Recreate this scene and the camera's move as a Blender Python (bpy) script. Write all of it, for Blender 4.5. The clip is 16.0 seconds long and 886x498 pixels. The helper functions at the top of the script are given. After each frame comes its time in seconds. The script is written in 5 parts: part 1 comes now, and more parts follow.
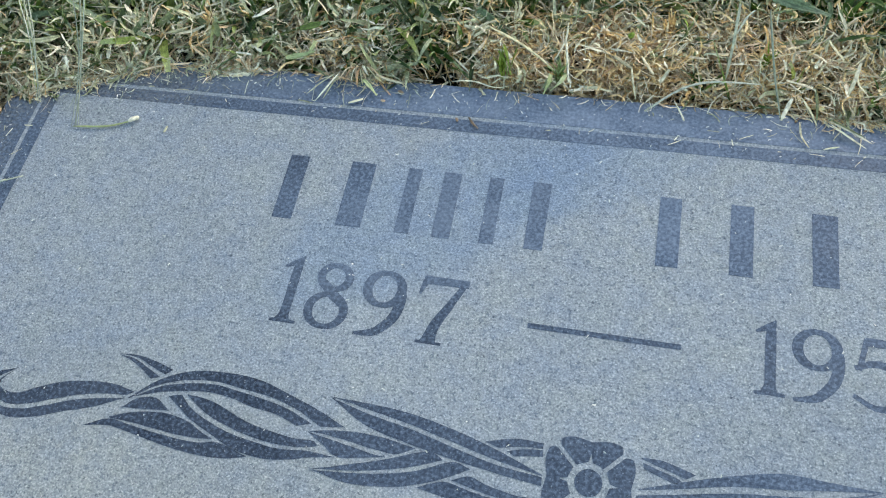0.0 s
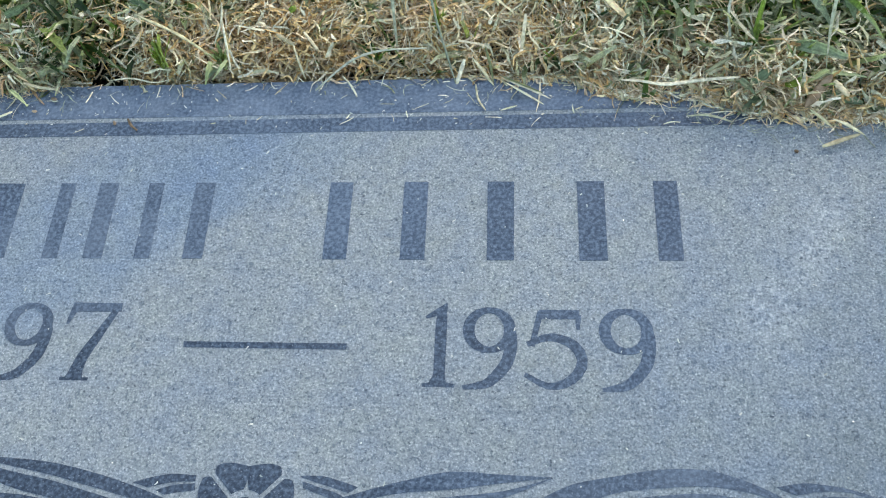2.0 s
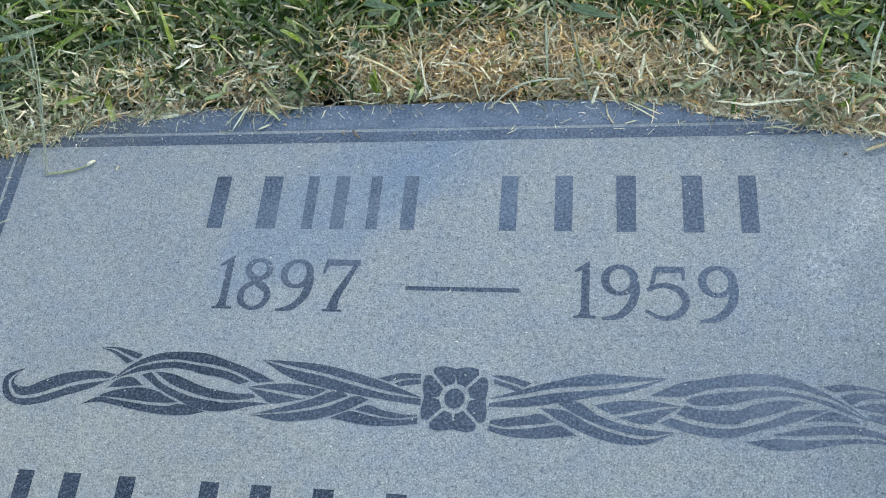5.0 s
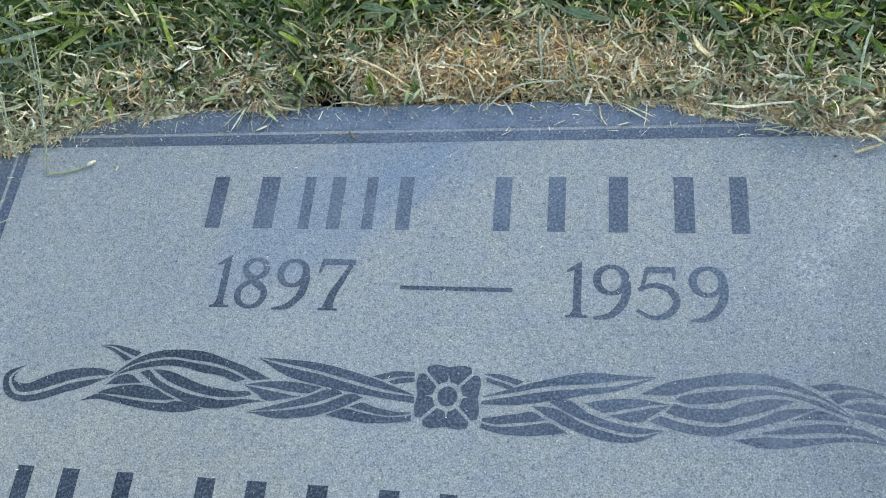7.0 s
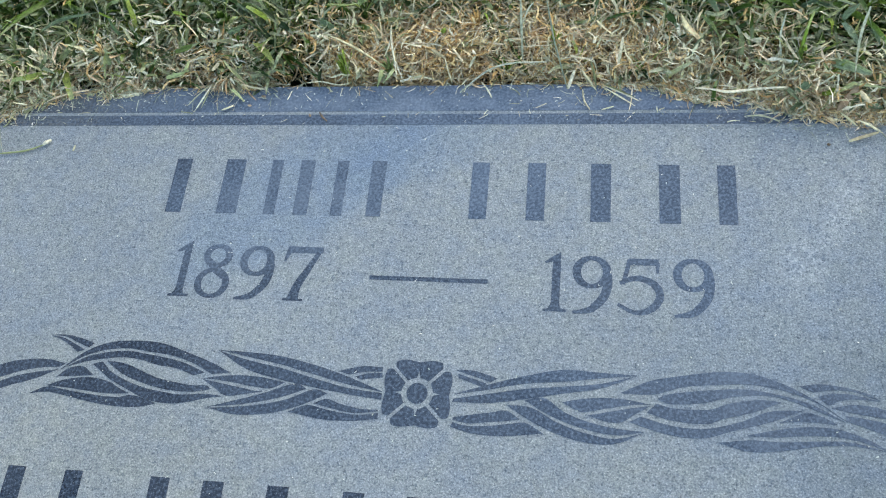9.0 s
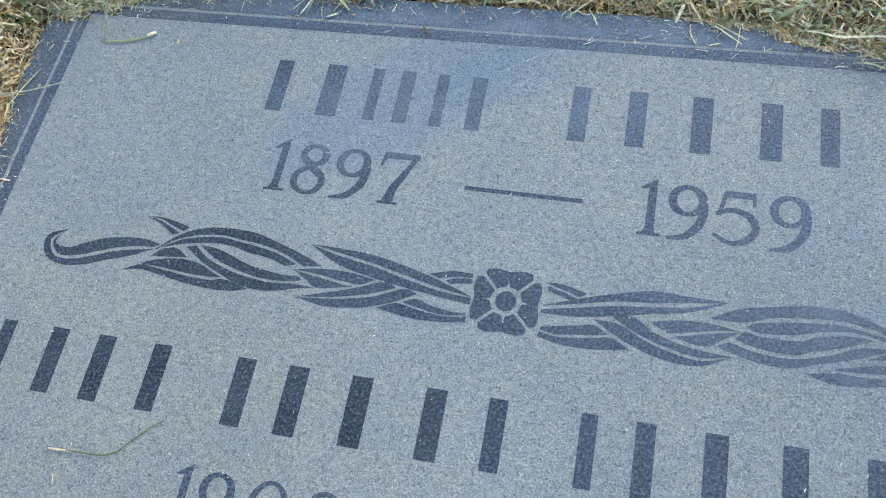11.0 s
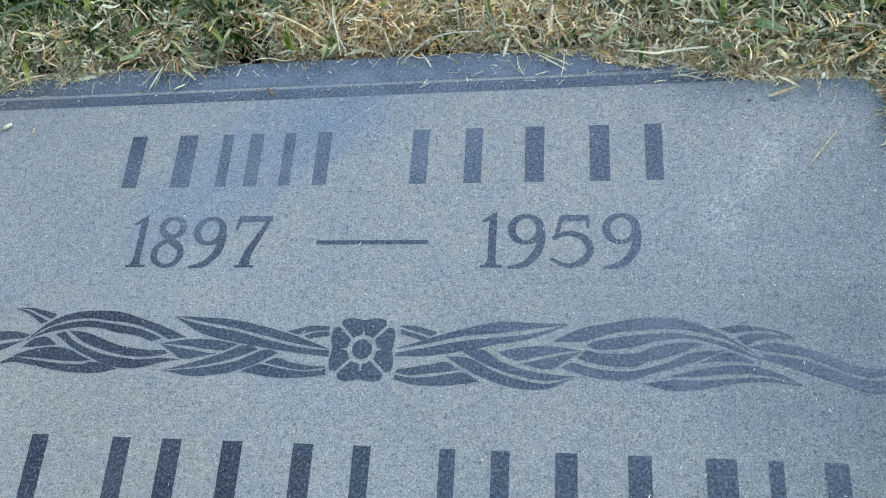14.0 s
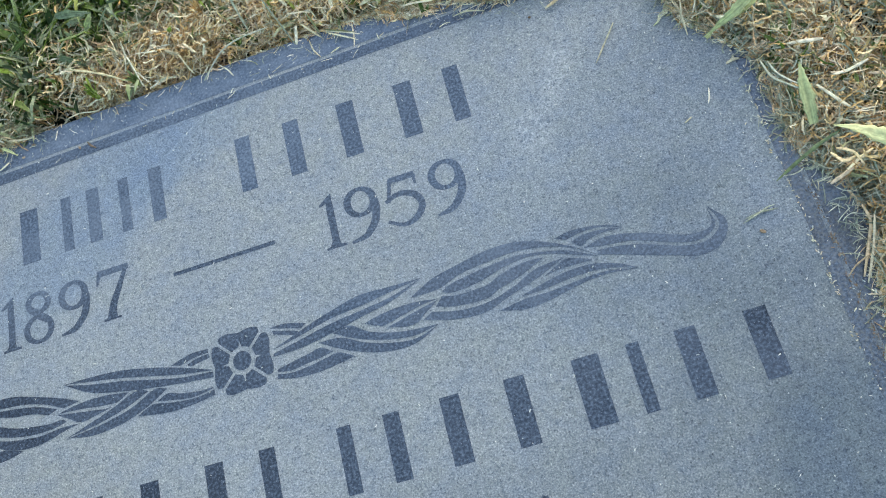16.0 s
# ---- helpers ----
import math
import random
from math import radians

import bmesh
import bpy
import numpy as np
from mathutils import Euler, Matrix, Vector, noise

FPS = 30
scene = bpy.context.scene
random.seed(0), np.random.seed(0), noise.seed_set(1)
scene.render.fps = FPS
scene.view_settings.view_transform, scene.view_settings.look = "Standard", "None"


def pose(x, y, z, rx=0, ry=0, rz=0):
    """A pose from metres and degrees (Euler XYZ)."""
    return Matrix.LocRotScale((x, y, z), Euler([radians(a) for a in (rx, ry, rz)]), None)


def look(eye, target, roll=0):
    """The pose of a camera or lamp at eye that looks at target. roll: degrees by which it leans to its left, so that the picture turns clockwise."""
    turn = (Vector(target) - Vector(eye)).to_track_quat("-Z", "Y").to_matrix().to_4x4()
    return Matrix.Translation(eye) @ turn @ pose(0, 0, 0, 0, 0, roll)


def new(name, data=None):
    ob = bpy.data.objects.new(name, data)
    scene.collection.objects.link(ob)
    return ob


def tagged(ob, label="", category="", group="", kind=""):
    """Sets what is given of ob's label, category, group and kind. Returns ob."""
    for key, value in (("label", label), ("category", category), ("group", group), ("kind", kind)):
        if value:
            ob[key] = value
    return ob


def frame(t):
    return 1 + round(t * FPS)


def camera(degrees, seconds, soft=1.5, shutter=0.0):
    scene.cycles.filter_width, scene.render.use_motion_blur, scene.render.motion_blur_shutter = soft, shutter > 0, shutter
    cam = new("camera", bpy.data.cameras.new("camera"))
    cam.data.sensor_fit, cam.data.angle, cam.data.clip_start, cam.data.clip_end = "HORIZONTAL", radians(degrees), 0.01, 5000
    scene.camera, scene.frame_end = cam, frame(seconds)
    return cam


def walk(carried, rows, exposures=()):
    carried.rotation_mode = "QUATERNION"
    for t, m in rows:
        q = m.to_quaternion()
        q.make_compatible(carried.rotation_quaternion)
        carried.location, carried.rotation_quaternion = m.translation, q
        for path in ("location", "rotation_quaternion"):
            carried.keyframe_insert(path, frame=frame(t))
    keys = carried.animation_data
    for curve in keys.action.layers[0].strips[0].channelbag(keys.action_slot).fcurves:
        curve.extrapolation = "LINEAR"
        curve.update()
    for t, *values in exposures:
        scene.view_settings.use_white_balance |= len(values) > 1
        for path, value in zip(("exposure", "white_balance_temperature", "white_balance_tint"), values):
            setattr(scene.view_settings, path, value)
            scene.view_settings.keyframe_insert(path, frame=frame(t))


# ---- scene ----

# A flat granite grave marker set in a lawn; x runs along its upper edge, y away from the viewer, z up.
# The origin lies on the polished face, at the middle of the upper edge of the frosted panel.
cam = camera(53.66, 16.0, soft=1.1)
PATH = [
    (0.0, -0.0083, -0.2359, 0.3191, 29.77, 5.50, 11.02),
    (0.5, 0.0027, -0.2303, 0.3105, 29.74, 6.29, 11.32),
    (1.0, 0.0404, -0.2141, 0.3007, 29.26, 6.96, 8.96),
    (1.5, 0.0774, -0.1996, 0.2858, 28.90, 5.31, 4.79),
    (2.0, 0.0892, -0.2023, 0.2854, 27.63, 4.92, 2.25),
    (2.5, 0.0772, -0.2217, 0.3100, 27.99, 4.15, 2.79),
    (3.0, 0.0659, -0.2587, 0.3788, 27.59, 5.84, 4.35),
    (3.5, 0.0708, -0.2728, 0.4105, 27.35, 8.25, 4.25),
    (4.0, 0.0665, -0.2678, 0.4052, 26.70, 8.74, 4.76),
    (6.5, 0.0717, -0.2805, 0.4142, 27.30, 9.27, 4.96),
    (7.0, 0.0734, -0.2747, 0.4125, 27.00, 9.22, 5.12),
    (7.5, 0.0731, -0.2676, 0.3966, 26.87, 8.65, 5.79),
    (8.0, 0.0774, -0.2628, 0.3907, 26.42, 8.68, 5.36),
    (10.5, 0.0616, -0.2819, 0.3867, 26.44, 6.97, 7.02),
    (11.0, 0.0449, -0.3023, 0.3834, 25.95, 7.09, 10.97),
    (11.5, 0.0446, -0.3129, 0.3850, 25.38, 8.29, 13.45),
    (12.0, 0.0536, -0.3077, 0.3930, 25.04, 9.25, 12.34),
    (12.5, 0.1002, -0.2788, 0.4009, 24.82, 10.58, 5.74),
    (13.0, 0.1149, -0.2701, 0.3958, 25.04, 9.46, 2.52),
    (13.5, 0.1092, -0.2733, 0.3959, 25.18, 9.24, 3.16),
    (14.0, 0.1082, -0.2814, 0.3991, 25.13, 8.91, 3.47),
    (14.5, 0.1101, -0.2869, 0.4006, 25.29, 9.00, 3.66),
    (15.0, 0.1073, -0.2952, 0.3990, 22.50, 10.24, -1.08),
    (15.5, 0.1423, -0.2937, 0.4169, 19.10, 13.96, -10.00),
    (16.0, 0.1703, -0.2862, 0.4082, 18.66, 13.20, -14.30),
]
walk(cam, [(t, pose(x, y, z, rx, ry, rz)) for t, x, y, z, rx, ry, rz in PATH], exposures=[(0.0, 1.36, 8200, 8.3), (16.0, 1.36, 8200, 8.3)])

# ---- light: open shade under a clear sky ----
SUN_HEIGHT, SUN_TURN = radians(28), radians(36)
world = bpy.data.worlds.new("sky")
scene.world = world
world.use_nodes = True
sky = world.node_tree.nodes.new("ShaderNodeTexSky")
sky.sky_type, sky.sun_disc, sky.sun_elevation, sky.sun_rotation = "NISHITA", False, SUN_HEIGHT, SUN_TURN
sky.air_density, sky.dust_density, sky.ozone_density = 1.0, 0.35, 1.0
world.node_tree.links.new(sky.outputs[0], world.node_tree.nodes["Background"].inputs[0])
world.node_tree.nodes["Background"].inputs[1].default_value = 0.195
sun = new("sun", bpy.data.lights.new("sun", "SUN"))
sun.data.energy, sun.data.angle, sun.data.color = 0.9, radians(30), (1.0, 0.97, 0.92)
sun.matrix_world = look((4.9, 6.8, 4.4), (0, 0, 0))


# ---- materials ----
def material(name):
    m = bpy.data.materials.new(name)
    m.use_nodes = True
    nt = m.node_tree
    return m, nt, nt.nodes["Principled BSDF"]


def node(nt, kind, **inputs):
    n = nt.nodes.new(kind)
    for key, value in inputs.items():
        n.inputs[key.replace("_", " ")].default_value = value
    return n


def ramp(nt, source, *stops):
    n = nt.nodes.new("ShaderNodeValToRGB")
    el = n.color_ramp.elements
    while len(el) < len(stops):
        el.new(0.5)
    for e, (at, colour) in zip(el, stops):
        e.position, e.color = at, (*colour, 1)
    nt.links.new(source, n.inputs[0])
    return n.outputs[0]


def mix(nt, factor, a, b, blend="MIX"):
    n = nt.nodes.new("ShaderNodeMix")
    n.data_type, n.blend_type = "RGBA", blend
    for socket, value in ((n.inputs[0], factor), (n.inputs[6], a), (n.inputs[7], b)):
        if isinstance(value, bpy.types.NodeSocket):
            nt.links.new(value, socket)
        elif isinstance(value, tuple):
            socket.default_value = (*value, 1)
        else:
            socket.default_value = value
    return n.outputs[2]


def noise_of(nt, where, scale, detail=2.0, rough=0.5):
    n = node(nt, "ShaderNodeTexNoise", Scale=scale, Detail=detail, Roughness=rough)
    nt.links.new(where, n.inputs["Vector"])
    return n.outputs["Fac"]


def maths(nt, op, a, b=0.0):
    n = nt.nodes.new("ShaderNodeMath")
    n.operation, n.use_clamp = op, op in ("ADD", "MULTIPLY")
    for socket, value in ((n.inputs[0], a), (n.inputs[1], b)):
        if isinstance(value, bpy.types.NodeSocket):
            nt.links.new(value, socket)
        else:
            socket.default_value = value
    return n.outputs[0]


def maths_free(nt, a, factor):
    n = nt.nodes.new("ShaderNodeMath")
    n.operation = "MULTIPLY"
    nt.links.new(a, n.inputs[0])
    n.inputs[1].default_value = factor
    return n.outputs[0]


def blot(nt, where, x, y, rx, ry, turn, rag=0.35):
    """A ragged patch: 1 in its middle, 0 outside."""
    m = node(nt, "ShaderNodeMapping")
    m.vector_type = "TEXTURE"
    m.inputs["Location"].default_value = (x, y, 0)
    m.inputs["Rotation"].default_value = (0, 0, radians(turn))
    m.inputs["Scale"].default_value = (rx, ry, 1)
    nt.links.new(where, m.inputs["Vector"])
    length = nt.nodes.new("ShaderNodeVectorMath")
    length.operation = "LENGTH"
    nt.links.new(m.outputs[0], length.inputs[0])
    warped = maths(nt, "SUBTRACT", length.outputs["Value"], maths(nt, "MULTIPLY", noise_of(nt, where, 45, 4, 0.6), rag))
    r = node(nt, "ShaderNodeMapRange", From_Min=1.0, From_Max=0.45)
    r.interpolation_type = "SMOOTHSTEP"
    nt.links.new(warped, r.inputs["Value"])
    return r.outputs[0]


def bump(nt, bsdf, height, strength, distance):
    b = node(nt, "ShaderNodeBump", Strength=strength, Distance=distance)
    nt.links.new(height, b.inputs["Height"])
    nt.links.new(b.outputs[0], bsdf.inputs["Normal"])


def place_of(nt):
    return nt.nodes.new("ShaderNodeTexCoord").outputs["Object"]


def frosted_granite():
    m, nt, bsdf = material("frosted_granite")
    at = place_of(nt)
    grain = noise_of(nt, at, 1180, 3, 0.68)
    colour = ramp(nt, grain, (0.33, (0.142, 0.167, 0.184)), (0.44, (0.222, 0.251, 0.267)), (0.55, (0.280, 0.308, 0.318)), (0.67, (0.43, 0.447, 0.447)))
    crystals = node(nt, "ShaderNodeTexVoronoi", Scale=780.0)
    nt.links.new(at, crystals.inputs["Vector"])
    tone = ramp(nt, crystals.outputs["Distance"], (0.0, (1.08, 1.08, 1.08)), (0.55, (0.92, 0.92, 0.93)))
    colour = mix(nt, 0.8, colour, tone, "MULTIPLY")
    flecks = ramp(nt, noise_of(nt, at, 820, 2, 0.55), (0.31, (0.30, 0.33, 0.38)), (0.40, (1, 1, 1)))    # dark crystals
    colour = mix(nt, 0.72, colour, flecks, "MULTIPLY")
    mottle = ramp(nt, noise_of(nt, at, 250, 3, 0.6), (0.35, (0.87, 0.88, 0.895)), (0.65, (1.09, 1.085, 1.08)))
    colour = mix(nt, 1.0, colour, mottle, "MULTIPLY")
    spots = ramp(nt, noise_of(nt, at, 430, 2, 0.5), (0.32, (0.58, 0.63, 0.70)), (0.41, (1, 1, 1)))
    colour = mix(nt, 0.85, colour, spots, "MULTIPLY")
    rust = ramp(nt, noise_of(nt, at, 210, 4, 0.65), (0.36, (0.87, 0.845, 0.81)), (0.47, (1, 1, 1)))
    where = ramp(nt, noise_of(nt, at, 12, 3, 0.5), (0.40, (0.05, 0.05, 0.05)), (0.60, (0.55, 0.55, 0.55)))
    colour = mix(nt, where, colour, mix(nt, 1.0, colour, rust, "MULTIPLY"))
    sparks = ramp(nt, noise_of(nt, at, 1300, 1, 0.4), (0.68, (0, 0, 0)), (0.73, (1, 1, 1)))
    colour = mix(nt, maths(nt, "MULTIPLY", sparks, 0.5), colour, (0.66, 0.67, 0.66))
    hue = ramp(nt, noise_of(nt, at, 70, 4, 0.6), (0.36, (0.935, 0.965, 1.015)), (0.50, (1, 1, 1)), (0.64, (1.03, 1.025, 0.985)))    # bluish and olive veils
    colour = mix(nt, 1.0, colour, hue, "MULTIPLY")
    cloud = ramp(nt, noise_of(nt, at, 14, 4, 0.6), (0.3, (0.91, 0.93, 0.95)), (0.7, (1.06, 1.05, 1.02)))
    colour = mix(nt, 1.0, colour, cloud, "MULTIPLY")
    for k, (x, y, rx, ry, turn, depth) in enumerate(STAINS_AND_SHADE):    # the first four are bluish, the rest grey; some grey ones paint in dimmer light
        patch_tint = mix(nt, maths(nt, "MULTIPLY", blot(nt, at, x, y, rx, ry, turn), depth), (1, 1, 1), (0.755, 0.865, 1.0) if k < 4 else (0.755, 0.785, 0.805))
        colour = mix(nt, 1.0, colour, patch_tint, "MULTIPLY")
    for x, y, rx, ry, turn in GREYED:    # greyer, without the blue cast
        grey_tint = mix(nt, blot(nt, at, x, y, rx, ry, turn), (1, 1, 1), (0.99, 0.965, 0.92))
        colour = mix(nt, 1.0, colour, grey_tint, "MULTIPLY")
    for x, y, rx, ry, turn in SCUFFS:
        crumbs = ramp(nt, noise_of(nt, at, 420, 3, 0.7), (0.50, (0, 0, 0)), (0.66, (1, 1, 1)))
        pale = maths(nt, "MULTIPLY", blot(nt, at, x, y, rx, ry, turn, 0.6), maths(nt, "MULTIPLY", crumbs, 0.36))
        colour = mix(nt, pale, colour, (0.62, 0.64, 0.64))
    nt.links.new(colour, bsdf.inputs["Base Color"])
    bsdf.inputs["Roughness"].default_value = 0.8
    bsdf.inputs["Specular IOR Level"].default_value = 0.2
    bump(nt, bsdf, noise_of(nt, at, 900, 2), 0.35, 0.0006)
    return m


def polished_granite():
    m, nt, bsdf = material("polished_granite")
    at = place_of(nt)
    colour = ramp(nt, noise_of(nt, at, 700, 3, 0.6), (0.38, (0.006, 0.0105, 0.018)), (0.50, (0.015, 0.025, 0.041)), (0.65, (0.064, 0.086, 0.115)))
    dust = ramp(nt, noise_of(nt, at, 1250, 1, 0.4), (0.67, (0, 0, 0)), (0.73, (1, 1, 1)))
    colour = mix(nt, maths(nt, "MULTIPLY", dust, 0.45), colour, (0.38, 0.42, 0.45))
    for x, y, rx, ry, turn, depth in FILM_AND_SHEEN:    # a dry bluish film, and sky reflection painted into the colour
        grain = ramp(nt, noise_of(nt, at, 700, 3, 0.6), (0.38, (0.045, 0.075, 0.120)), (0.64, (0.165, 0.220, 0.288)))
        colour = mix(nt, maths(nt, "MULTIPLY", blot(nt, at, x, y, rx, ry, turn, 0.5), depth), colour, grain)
    for x, y, rx, ry, turn, depth in SMUDGES:    # pale ragged smudges, in clouds
        clouds = ramp(nt, noise_of(nt, at, 55, 5, 0.65), (0.36, (0, 0, 0)), (0.66, (1, 1, 1)))
        colour = mix(nt, maths(nt, "MULTIPLY", blot(nt, at, x, y, rx, ry, turn, 0.4), maths(nt, "MULTIPLY", clouds, depth)), colour, (0.22, 0.265, 0.32))
    for x, y, rx, ry, turn, depth in DIRT:    # soil dust trodden onto the border
        crumbs = ramp(nt, noise_of(nt, at, 620, 4, 0.7), (0.42, (0, 0, 0)), (0.62, (1, 1, 1)))
        colour = mix(nt, maths(nt, "MULTIPLY", blot(nt, at, x, y, rx, ry, turn, 0.6), maths(nt, "MULTIPLY", crumbs, depth)), colour, (0.17, 0.165, 0.14))
    haze = ramp(nt, noise_of(nt, at, 26, 4, 0.6), (0.35, (0, 0, 0)), (0.75, (1, 1, 1)))
    colour = mix(nt, maths(nt, "MULTIPLY", haze, 0.12), colour, (0.24, 0.28, 0.34))
    nt.links.new(colour, bsdf.inputs["Base Color"])
    nt.links.new(ramp(nt, noise_of(nt, at, 60, 3), (0.3, (0.10, 0.10, 0.10)), (0.7, (0.25, 0.25, 0.25))), bsdf.inputs["Roughness"])
    bsdf.inputs["IOR"].default_value = 1.58
    bump(nt, bsdf, noise_of(nt, at, 500, 2), 0.05, 0.0004)
    return m


def plant(name, *stops, gloss=0.5, along=90.0, wear=1.0, frayed=0.0, thin=0.0):
    """Dead or living blades: each takes its own tone; fine veins run over them."""
    m, nt, bsdf = material(name)
    tone = nt.nodes.new("ShaderNodeAttribute")
    tone.attribute_name = "tone"
    colour = ramp(nt, tone.outputs["Fac"], *stops)
    at = place_of(nt)
    mottle = ramp(nt, noise_of(nt, at, 480, 3, 0.65), (0.32, (0.66, 0.64, 0.60)), (0.68, (1.40, 1.40, 1.36)))
    colour = mix(nt, wear, colour, mottle, "MULTIPLY")
    lengthwise = nt.nodes.new("ShaderNodeCombineXYZ")    # fine streaks that run along each blade
    for socket, name_of, times in ((0, "vein", 6.5), (1, "tone", 43.0), (2, "run", 0.9)):
        held = nt.nodes.new("ShaderNodeAttribute")
        held.attribute_name = name_of
        nt.links.new(maths_free(nt, held.outputs["Fac"], times), lengthwise.inputs[socket])
    streak = ramp(nt, noise_of(nt, lengthwise.outputs[0], 1.0, 2, 0.6), (0.34, (0.66, 0.68, 0.66)), (0.66, (1.32, 1.30, 1.30)))
    colour = mix(nt, 0.9, colour, streak, "MULTIPLY")
    patch = ramp(nt, noise_of(nt, at, along, 2), (0.35, (0.85, 0.9, 0.85)), (0.65, (1.1, 1.04, 0.98)))
    colour = mix(nt, 1.0, colour, patch, "MULTIPLY")
    if frayed:    # mown ends, bleached
        run = nt.nodes.new("ShaderNodeAttribute")
        run.attribute_name = "run"
        end = maths(nt, "ADD", run.outputs["Fac"], maths(nt, "MULTIPLY", noise_of(nt, at, 300, 2), 0.5))
        colour = mix(nt, maths(nt, "MULTIPLY", ramp(nt, end, (0.98, (0, 0, 0)), (1.0, (1, 1, 1))), frayed), colour, (0.55, 0.57, 0.45))
        veins = ramp(nt, noise_of(nt, at, 1400, 2), (0.35, (0.8, 0.8, 0.8)), (0.65, (1.2, 1.2, 1.2)))
        colour = mix(nt, 1.0, colour, veins, "MULTIPLY")
    nt.links.new(colour, bsdf.inputs["Base Color"])
    bsdf.inputs["Roughness"].default_value = gloss
    bsdf.inputs["Specular IOR Level"].default_value = 0.22
    if thin:    # living leaves let some light through
        through_leaf, both = nt.nodes.new("ShaderNodeBsdfTranslucent"), nt.nodes.new("ShaderNodeMixShader")
        both.inputs[0].default_value = thin
        nt.links.new(mix(nt, 1.0, colour, (1.3, 1.65, 0.7), "MULTIPLY"), through_leaf.inputs["Color"])
        nt.links.new(bsdf.outputs[0], both.inputs[1])
        nt.links.new(through_leaf.outputs[0], both.inputs[2])
        nt.links.new(both.outputs[0], nt.nodes["Material Output"].inputs["Surface"])
    return m


def soil_material():
    m, nt, bsdf = material("soil")
    at = place_of(nt)
    near = ramp(nt, noise_of(nt, at, 160, 5, 0.65), (0.3, (0.012, 0.009, 0.006)), (0.5, (0.032, 0.024, 0.014)), (0.7, (0.085, 0.064, 0.038)))
    lawn = ramp(nt, noise_of(nt, at, 40, 6, 0.7), (0.3, (0.010, 0.015, 0.006)), (0.5, (0.022, 0.033, 0.011)), (0.72, (0.06, 0.07, 0.027)))
    colour = mix(nt, ramp(nt, noise_of(nt, at, 9, 4, 0.6), (0.38, (0, 0, 0)), (0.6, (1, 1, 1))), near, lawn)
    far = ramp(nt, noise_of(nt, at, 55, 8, 0.75), (0.30, (0.020, 0.030, 0.011)), (0.5, (0.050, 0.062, 0.024)), (0.70, (0.115, 0.115, 0.056)))
    away = nt.nodes.new("ShaderNodeVectorMath")
    away.operation = "LENGTH"
    nt.links.new(at, away.inputs[0])
    grown = node(nt, "ShaderNodeMapRange", From_Min=0.4, From_Max=1.6)    # unbroken lawn away from the stone
    nt.links.new(away.outputs["Value"], grown.inputs["Value"])
    patches = ramp(nt, noise_of(nt, at, 1.7, 5, 0.6), (0.35, (0.7, 0.78, 0.7)), (0.65, (1.35, 1.22, 1.15)))
    colour = mix(nt, grown.outputs[0], colour, mix(nt, 1.0, far, patches, "MULTIPLY"))
    nt.links.new(colour, bsdf.inputs["Base Color"])
    bsdf.inputs["Roughness"].default_value = 0.95
    bump(nt, bsdf, noise_of(nt, at, 200, 5, 0.7), 0.8, 0.004)
    return m


# Stains of the stone, plus wide grey patches that paint in a falloff of light.
STAINS_AND_SHADE = [(-0.075, -0.040, 0.095, 0.034, 38, 0.75), (-0.02, -0.018, 0.05, 0.022, 20, 0.5), (0.21, -0.125, 0.11, 0.09, 0, 0.3), (0.264, -0.270, 0.045, 0.036, 60, 0.45),
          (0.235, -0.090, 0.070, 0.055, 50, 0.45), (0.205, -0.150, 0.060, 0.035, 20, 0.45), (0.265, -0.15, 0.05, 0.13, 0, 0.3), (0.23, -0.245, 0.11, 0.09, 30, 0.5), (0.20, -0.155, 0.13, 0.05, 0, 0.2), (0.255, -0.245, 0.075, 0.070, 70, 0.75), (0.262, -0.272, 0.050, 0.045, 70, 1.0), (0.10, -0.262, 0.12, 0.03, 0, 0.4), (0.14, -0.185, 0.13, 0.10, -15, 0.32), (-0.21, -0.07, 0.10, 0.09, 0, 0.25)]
# Bluish film round the upper lettering; the other patches mostly paint in sky sheen.
FILM_AND_SHEEN = [(-0.296, -0.085, 0.024, 0.11, 0, 0.35), (0.296, -0.10, 0.022, 0.06, 0, 0.4), (0.03, 0.046, 0.36, 0.042, 0, 0.75), (0.03, -0.035, 0.36, 0.035, 0, 0.16), (0.03, 0.004, 0.34, 0.010, 0, 0.28), (-0.05, -0.040, 0.12, 0.038, 10, 0.40), (-0.085, -0.086, 0.075, 0.026, 0, 0.20), (-0.01, -0.155, 0.10, 0.04, 0, 0.21), (-0.09, -0.266, 0.07, 0.026, 0, 0.35), (0.14, -0.052, 0.16, 0.042, -8, 0.34), (0.08, -0.10, 0.12, 0.04, 0, 0.25), (0.19, -0.135, 0.15, 0.06, 5, 0.32), (0.13, -0.225, 0.13, 0.06, 0, 0.23), (0.284, -0.235, 0.014, 0.055, 0, 0.45)]
SMUDGES = [(0.0, 0.020, 0.30, 0.0125, 0, 0.45), (-0.05, -0.045, 0.11, 0.035, 20, 0.25), (0.20, -0.15, 0.12, 0.05, 0, 0.2)]
DIRT = [(0.297, -0.20, 0.022, 0.12, 0, 0.5), (-0.25, 0.012, 0.07, 0.022, 12, 0.5), (0.20, 0.014, 0.07, 0.010, -6, 0.4), (-0.30, -0.12, 0.014, 0.12, 0, 0.35)]
GREYED = [(-0.21, -0.24, 0.17, 0.11, 10)]
SCUFFS = [(0.193, -0.052, 0.007, 0.022, -25), (0.172, -0.078, 0.010, 0.012, 0)]
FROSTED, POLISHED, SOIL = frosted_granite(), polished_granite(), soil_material()
